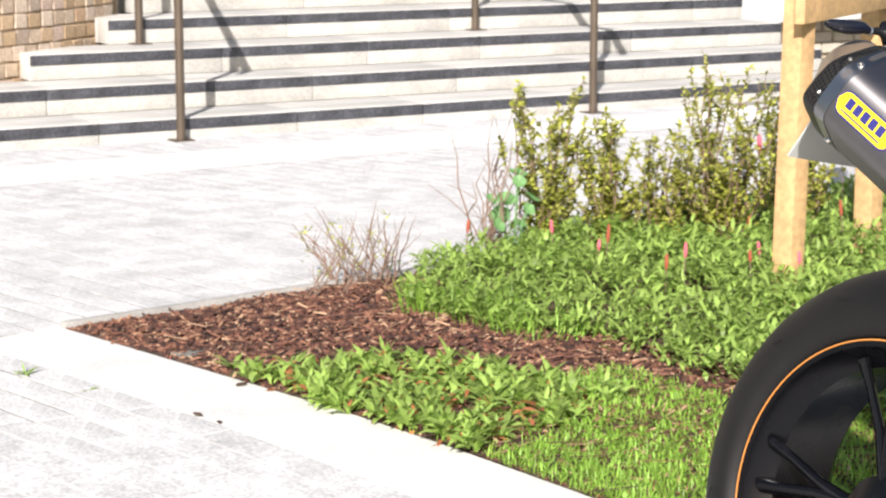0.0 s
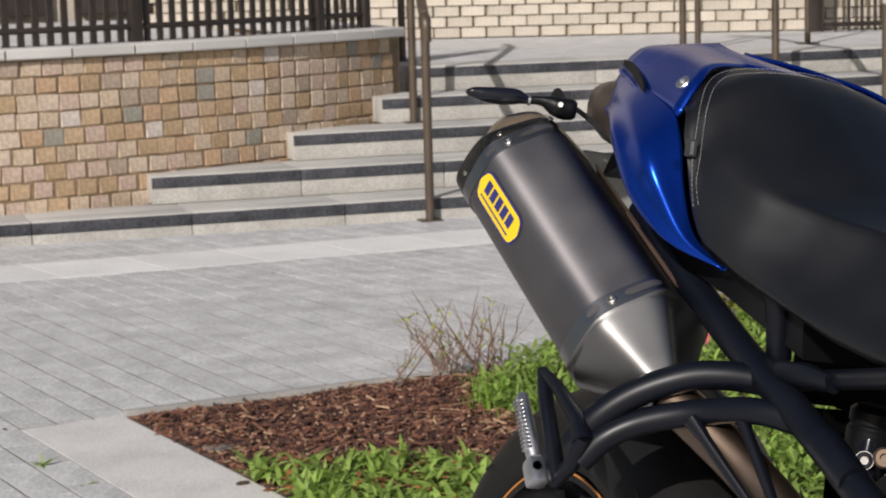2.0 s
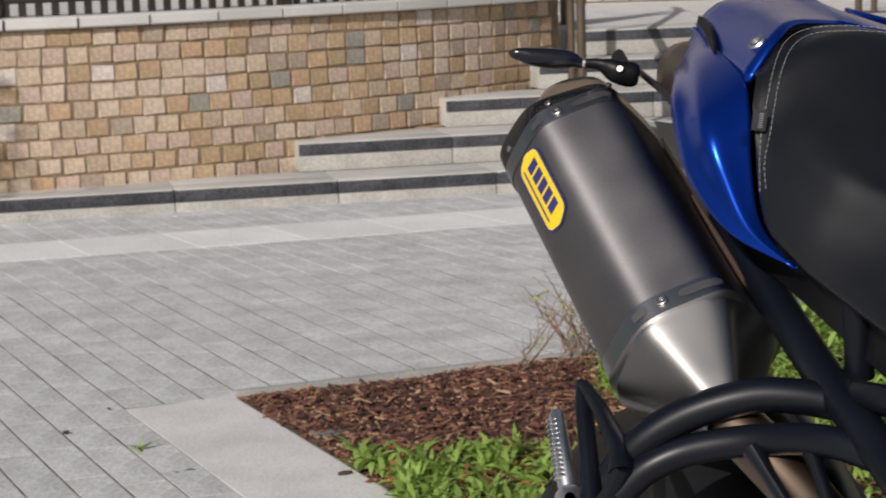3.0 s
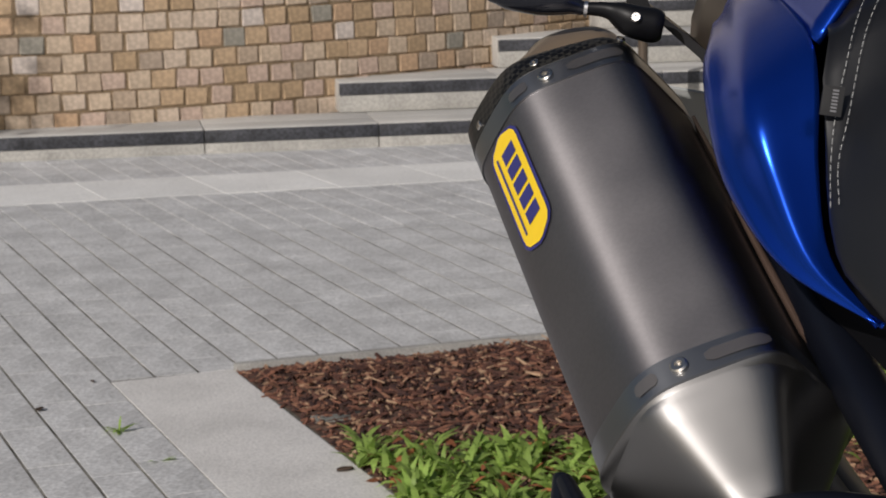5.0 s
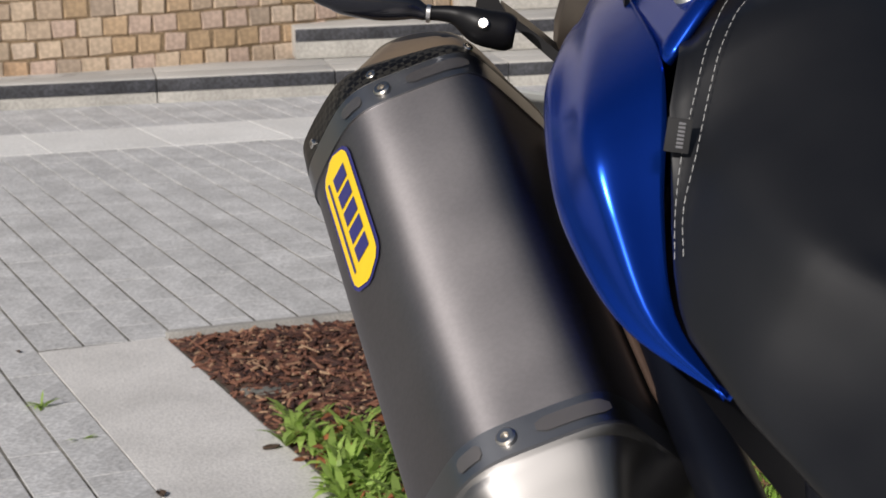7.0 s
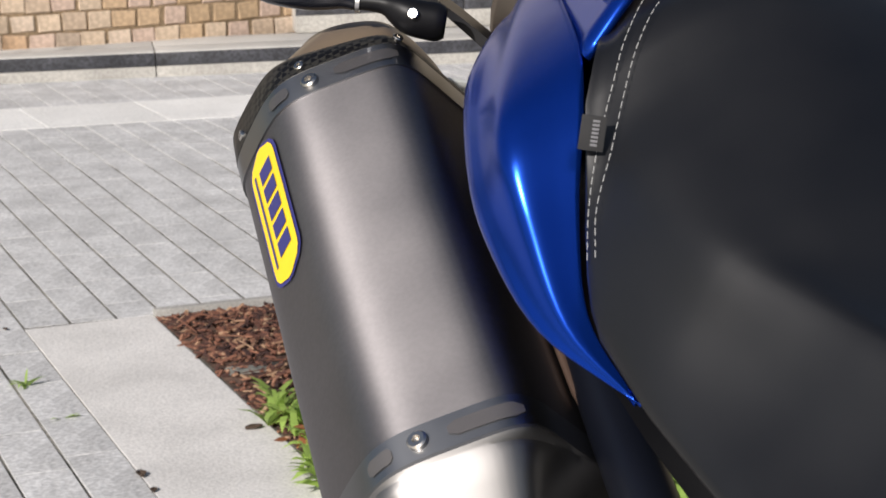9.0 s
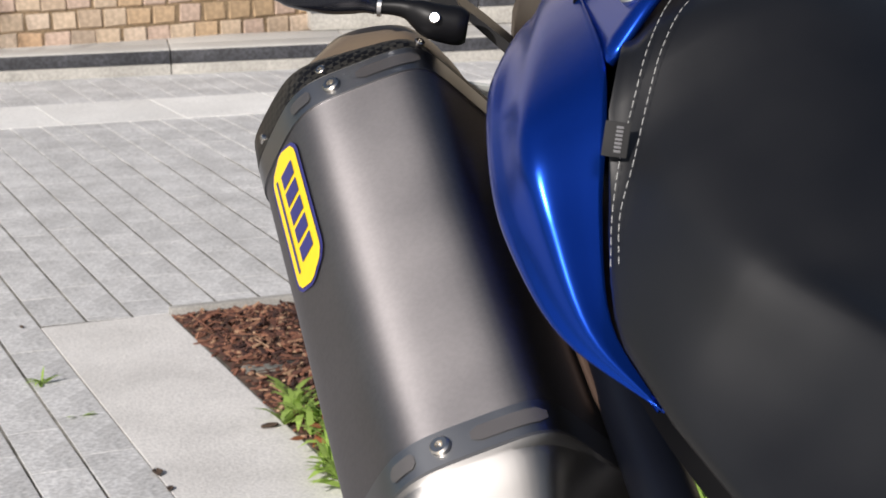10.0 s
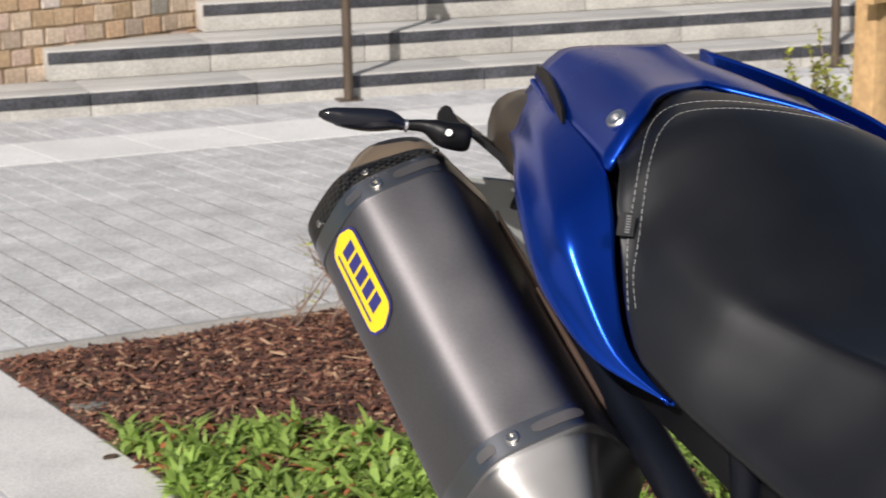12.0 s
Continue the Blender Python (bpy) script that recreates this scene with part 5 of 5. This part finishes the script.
def build_twigs(pos, fan, height, stems, seed, label):
    """Dry stems that fan out to the side from one root, with small leaf tufts on some."""
    rnd = random.Random(seed)
    sh = tagged(empty("shrub", Matrix.Translation(pos)), label, "shrub", group="shrubs in the bed")
    side, deep = Vector((0.918, -0.396, 0)), Vector((0.396, 0.918, 0))
    bm, vs, fs = bmesh.new(), [], []
    for k in range(stems):
        ang = rnd.uniform(*fan)
        ln = height * rnd.uniform(.45, 1.0) * (1.0 if k % 5 else 1.15)
        d = side * math.sin(ang) + Vector((0, 0, math.cos(ang))) + deep * rnd.gauss(0, .22)
        root = side * rnd.uniform(-.09, .07) + deep * rnd.uniform(-.03, .03)
        pts = [root + Vector((0, 0, -.02))]
        for j in range(1, 6):
            pts.append(root + d * (ln * j / 5) + Vector((rnd.gauss(0, .005), rnd.gauss(0, .005), .012 * (j / 5) ** 2 + rnd.gauss(0, .003))))
        tube(bm, pts, [.0026, .0023, .0020, .0017, .0013, .0007], 5)
        for j in range(2):
            i = rnd.randrange(1, 5)
            tip = pts[i] + d * ln * .25 + side * rnd.gauss(0, .03) + Vector((0, 0, rnd.uniform(0, .03)))
            tube(bm, [pts[i], tip], [.0012, .0006], 4)
        if k % 2 == 0:
            c = pts[rnd.choice((3, 4, 5))]
            for _ in range(9):
                add_leaf(vs, fs, c + Vector((rnd.gauss(0, .009), rnd.gauss(0, .009), rnd.gauss(0, .012))), rnd.uniform(0, 6.3), rnd.uniform(-.2, 1.2), rnd.uniform(.009, .016), .007, .2, rnd.uniform(-.6, .6))
    tagged(part("stem", bm, TWIG, sh, "thin grey brown stems", smooth=None), kind="stuff")
    me = bpy.data.meshes.new("crown")
    me.from_pydata(vs, [], fs)
    me.materials.append(LEAF_DARK)
    o = new("crown", me)
    o.parent = sh
    tagged(o, kind="stuff")
    return sh


def build_stake(x, y, h, lean, label):
    o = tagged(empty("tree_stake", Matrix.Translation((x, y, -0.15)) @ Matrix.Rotation(radians(lean), 4, "Y")), label, "stake", group="tree stakes")
    part("post", boxbm(0.056, 0.056, h, Matrix.Translation((0, 0, h / 2)) @ Matrix.Rotation(radians(14), 4, "Z"), bevel=0.004), STAKEWOOD, o)
    return o


def build_shade_tree():
    """The tree out of view whose shadow dapples the wall."""
    rnd = random.Random(5)
    base = Vector((-4.85, -2.4, 0))
    tree = tagged(empty("tree", Matrix.Translation(base)), "small leafy street tree standing on the square", "tree")
    part("trunk", tubebm([(0, 0, -.02), (.02, 0, .6), (0, .03, 1.4), (.05, .05, 2.2)], [.06, .05, .04, .02], 12), TWIG, tree)
    vs, fs = [], []
    bm = bmesh.new()
    for k in range(26):
        d = Vector((rnd.gauss(0, 1), rnd.gauss(0, 1), rnd.gauss(0, .6))).normalized()
        e = Vector((0, .03, 2.2)) + d * rnd.uniform(.2, .5)
        st = Vector((.0, .03, rnd.uniform(1.3, 2.1)))
        tube(bm, [st, st.lerp(e, .5) + Vector((0, 0, .08)), e], [.015, .009, .004], 5)
        for j in range(70):
            add_leaf(vs, fs, e + Vector((rnd.gauss(0, .12), rnd.gauss(0, .12), rnd.gauss(0, .12))), rnd.uniform(0, 6.3), rnd.uniform(-.5, 1), .06, .035, .2)
    part("limbs", bm, TWIG, tree, smooth=None)
    me = bpy.data.meshes.new("crown")
    me.from_pydata(vs, [], fs)
    me.materials.append(LEAF)
    o = new("crown", me)
    o.parent = tree
    tagged(o, kind="stuff")


build_soil()
build_mulch()
build_ground_cover()
build_twigs((-0.845, -3.225, 0.0), (-1.15, 0.42), 0.20, 30, 41, "low half bare shrub with a fan of dry twigs")
build_twigs((-1.075, -3.42, 0.0), (0.25, 0.75), 0.26, 6, 42, "leaning dry twigs with a few pale leaves")
build_shrub((-0.45, -3.17, 0.0), 0.42, 14, 0.17, 0, 32, 0.016, "bare grey brown twigs of a dead shrub", 1)
build_shrub((-0.28, -3.20, 0.0), 0.52, 24, 0.15, 170, 33, 0.019, "upright shrub with small yellow green leaves", .1)
build_shrub((-0.12, -3.27, 0.0), 0.43, 22, 0.16, 170, 35, 0.019, "upright shrub with small yellow green leaves", .1)
build_shrub((0.02, -3.33, 0.0), 0.38, 22, 0.20, 130, 37, 0.019, "upright shrub with small yellow green leaves", .1)
build_shrub((0.14, -3.45, 0.0), 0.60, 30, 0.21, 160, 34, 0.019, "upright shrub with small yellow green leaves", .1)
build_shrub((0.42, -3.40, 0.0), 0.52, 26, 0.22, 150, 36, 0.019, "upright shrub with small yellow green leaves", .1)
build_stake(-0.165, -4.08, 1.3, 1.2, "square pale pine tree stake in the bed")
build_stake(0.42, -3.72, 1.3, 0, "square pale pine tree stake in the bed")
board = tagged(empty("cross_board", Matrix.Translation((0.13, -3.945, 0.76)) @ Matrix.Rotation(radians(31.6), 4, "Z")), "rough brown board nailed across two stakes", "board")
part("plank", boxbm(0.80, 0.025, 0.10, bevel=0.003), STAKEWOOD, board)
st = tagged(ob_from("edge_stone", boxbm(0.10, 0.045, 0.035, Matrix.Translation(bed_point(.068, .425, -0.010)) @ Matrix.Rotation(radians(8), 4, "Z"), bevel=0.008), material("mossy grey stone", (0.17, 0.17, 0.15), 0.9, vary=0.3, scale=25, grain=0.2, grain_scale=200), smooth=40), "small grey stone in the bark mulch", "stone")


def build_mallow(pos, seed):
    """A plant with round cupped leaves on thin stalks."""
    rnd = random.Random(seed)
    o = tagged(empty("mallow", Matrix.Translation(pos)), "blue green round-leaved plant beside the shrubs", "plant")
    for k in range(9):
        ang, out, h = rnd.uniform(0, 6.3), rnd.uniform(.02, .09), rnd.uniform(.10, .24)
        tip = Vector((math.cos(ang) * out, math.sin(ang) * out, h))
        part("stalk", tubebm([(0, 0, 0), tip * .6 + Vector((0, 0, .02)), tip], .0016, 6), MALLOW, o)
        tilt = Matrix.Translation(tip) @ Euler((rnd.uniform(.3, 1.0), rnd.uniform(-.5, .5), rnd.uniform(-.6, .6))).to_matrix().to_4x4()
        r = rnd.uniform(.017, .029)
        bm = bmesh.new()
        loops = [[tilt @ Vector((math.cos(a) * r * f * (1 + .05 * math.cos(5 * a)), math.sin(a) * r * f * (1 + .05 * math.cos(5 * a)), r * .25 * f * f + .002 * math.cos(5 * a) * f)) for a in (2 * math.pi * i / 20 for i in range(20))] for f in (0.03, .4, .75, 1.0)]
        rings(bm, loops, cap=False)
        part("leaf", bm, MALLOW, o, smooth=60)


build_shade_tree()
build_mallow((-0.42, -3.26, 0.02), 8)


def build_weed(x, y, n, seed):
    rnd = random.Random(seed)
    vs, fs = [], []
    for k in range(n):
        add_leaf(vs, fs, (rnd.uniform(-.006, .006), rnd.uniform(-.006, .006), 0.0), rnd.uniform(0, 6.3), rnd.uniform(.1, .7), rnd.uniform(.02, .04), rnd.uniform(.004, .008), rnd.uniform(.1, .4))
    me = bpy.data.meshes.new("weed")
    me.from_pydata(vs, [], fs)
    me.materials.append(LEAF)
    o = tagged(new("weed", me), "small green weed growing in a paving joint", "weed", group="weeds in the joints")
    o.matrix_basis = Matrix.Translation((x, y, ground_z(y) + 0.0005))


def build_fallen_leaf(x, y, turn, size, seed):
    """A curled dry leaf."""
    rnd = random.Random(seed)
    bm = bmesh.new()
    rows = []
    for i in range(7):
        u = i / 6
        w = size * 0.32 * math.sin(math.pi * min(max(u, .06), .97)) ** .8
        rows.append([(size * (u - .5), w * v, 0.0015 + size * 0.16 * v * v + size * .08 * (u - .5) ** 2 + rnd.uniform(0, .0006)) for v in (-1, -.5, 0, .5, 1)])
    rings(bm, rows, closed=False, cap=False)
    o = tagged(ob_from("fallen_leaf", bm, DRYLEAF, smooth=60), "curled dark dry leaf lying on the paving", "leaf", group="fallen leaves")
    o.matrix_basis = pose(x, y, ground_z(y), 0, 0, turn)
    md = o.modifiers.new("thick", "SOLIDIFY")
    md.thickness = 0.0006


DRYLEAF = material("dry brown leaf", (0.07, 0.045, 0.03), 0.8, vary=0.2, scale=60)
build_weed(-1.946, -3.725, 12, 1)
build_weed(-1.885, -3.93, 3, 2)
for i, (x, y, turn, size) in enumerate(((-1.594, -4.053, 15, .028), (-2.085, -3.55, 60, .022), (-1.99, -3.36, 110, .014), (-1.772, -4.23, 100, .026), (-1.757, -4.30, 80, .018), (-1.70, -3.32, 30, .016), (-2.25, -3.75, 100, .014), (-1.50, -3.28, 20, .014))):
    build_fallen_leaf(x, y, turn, size, i)
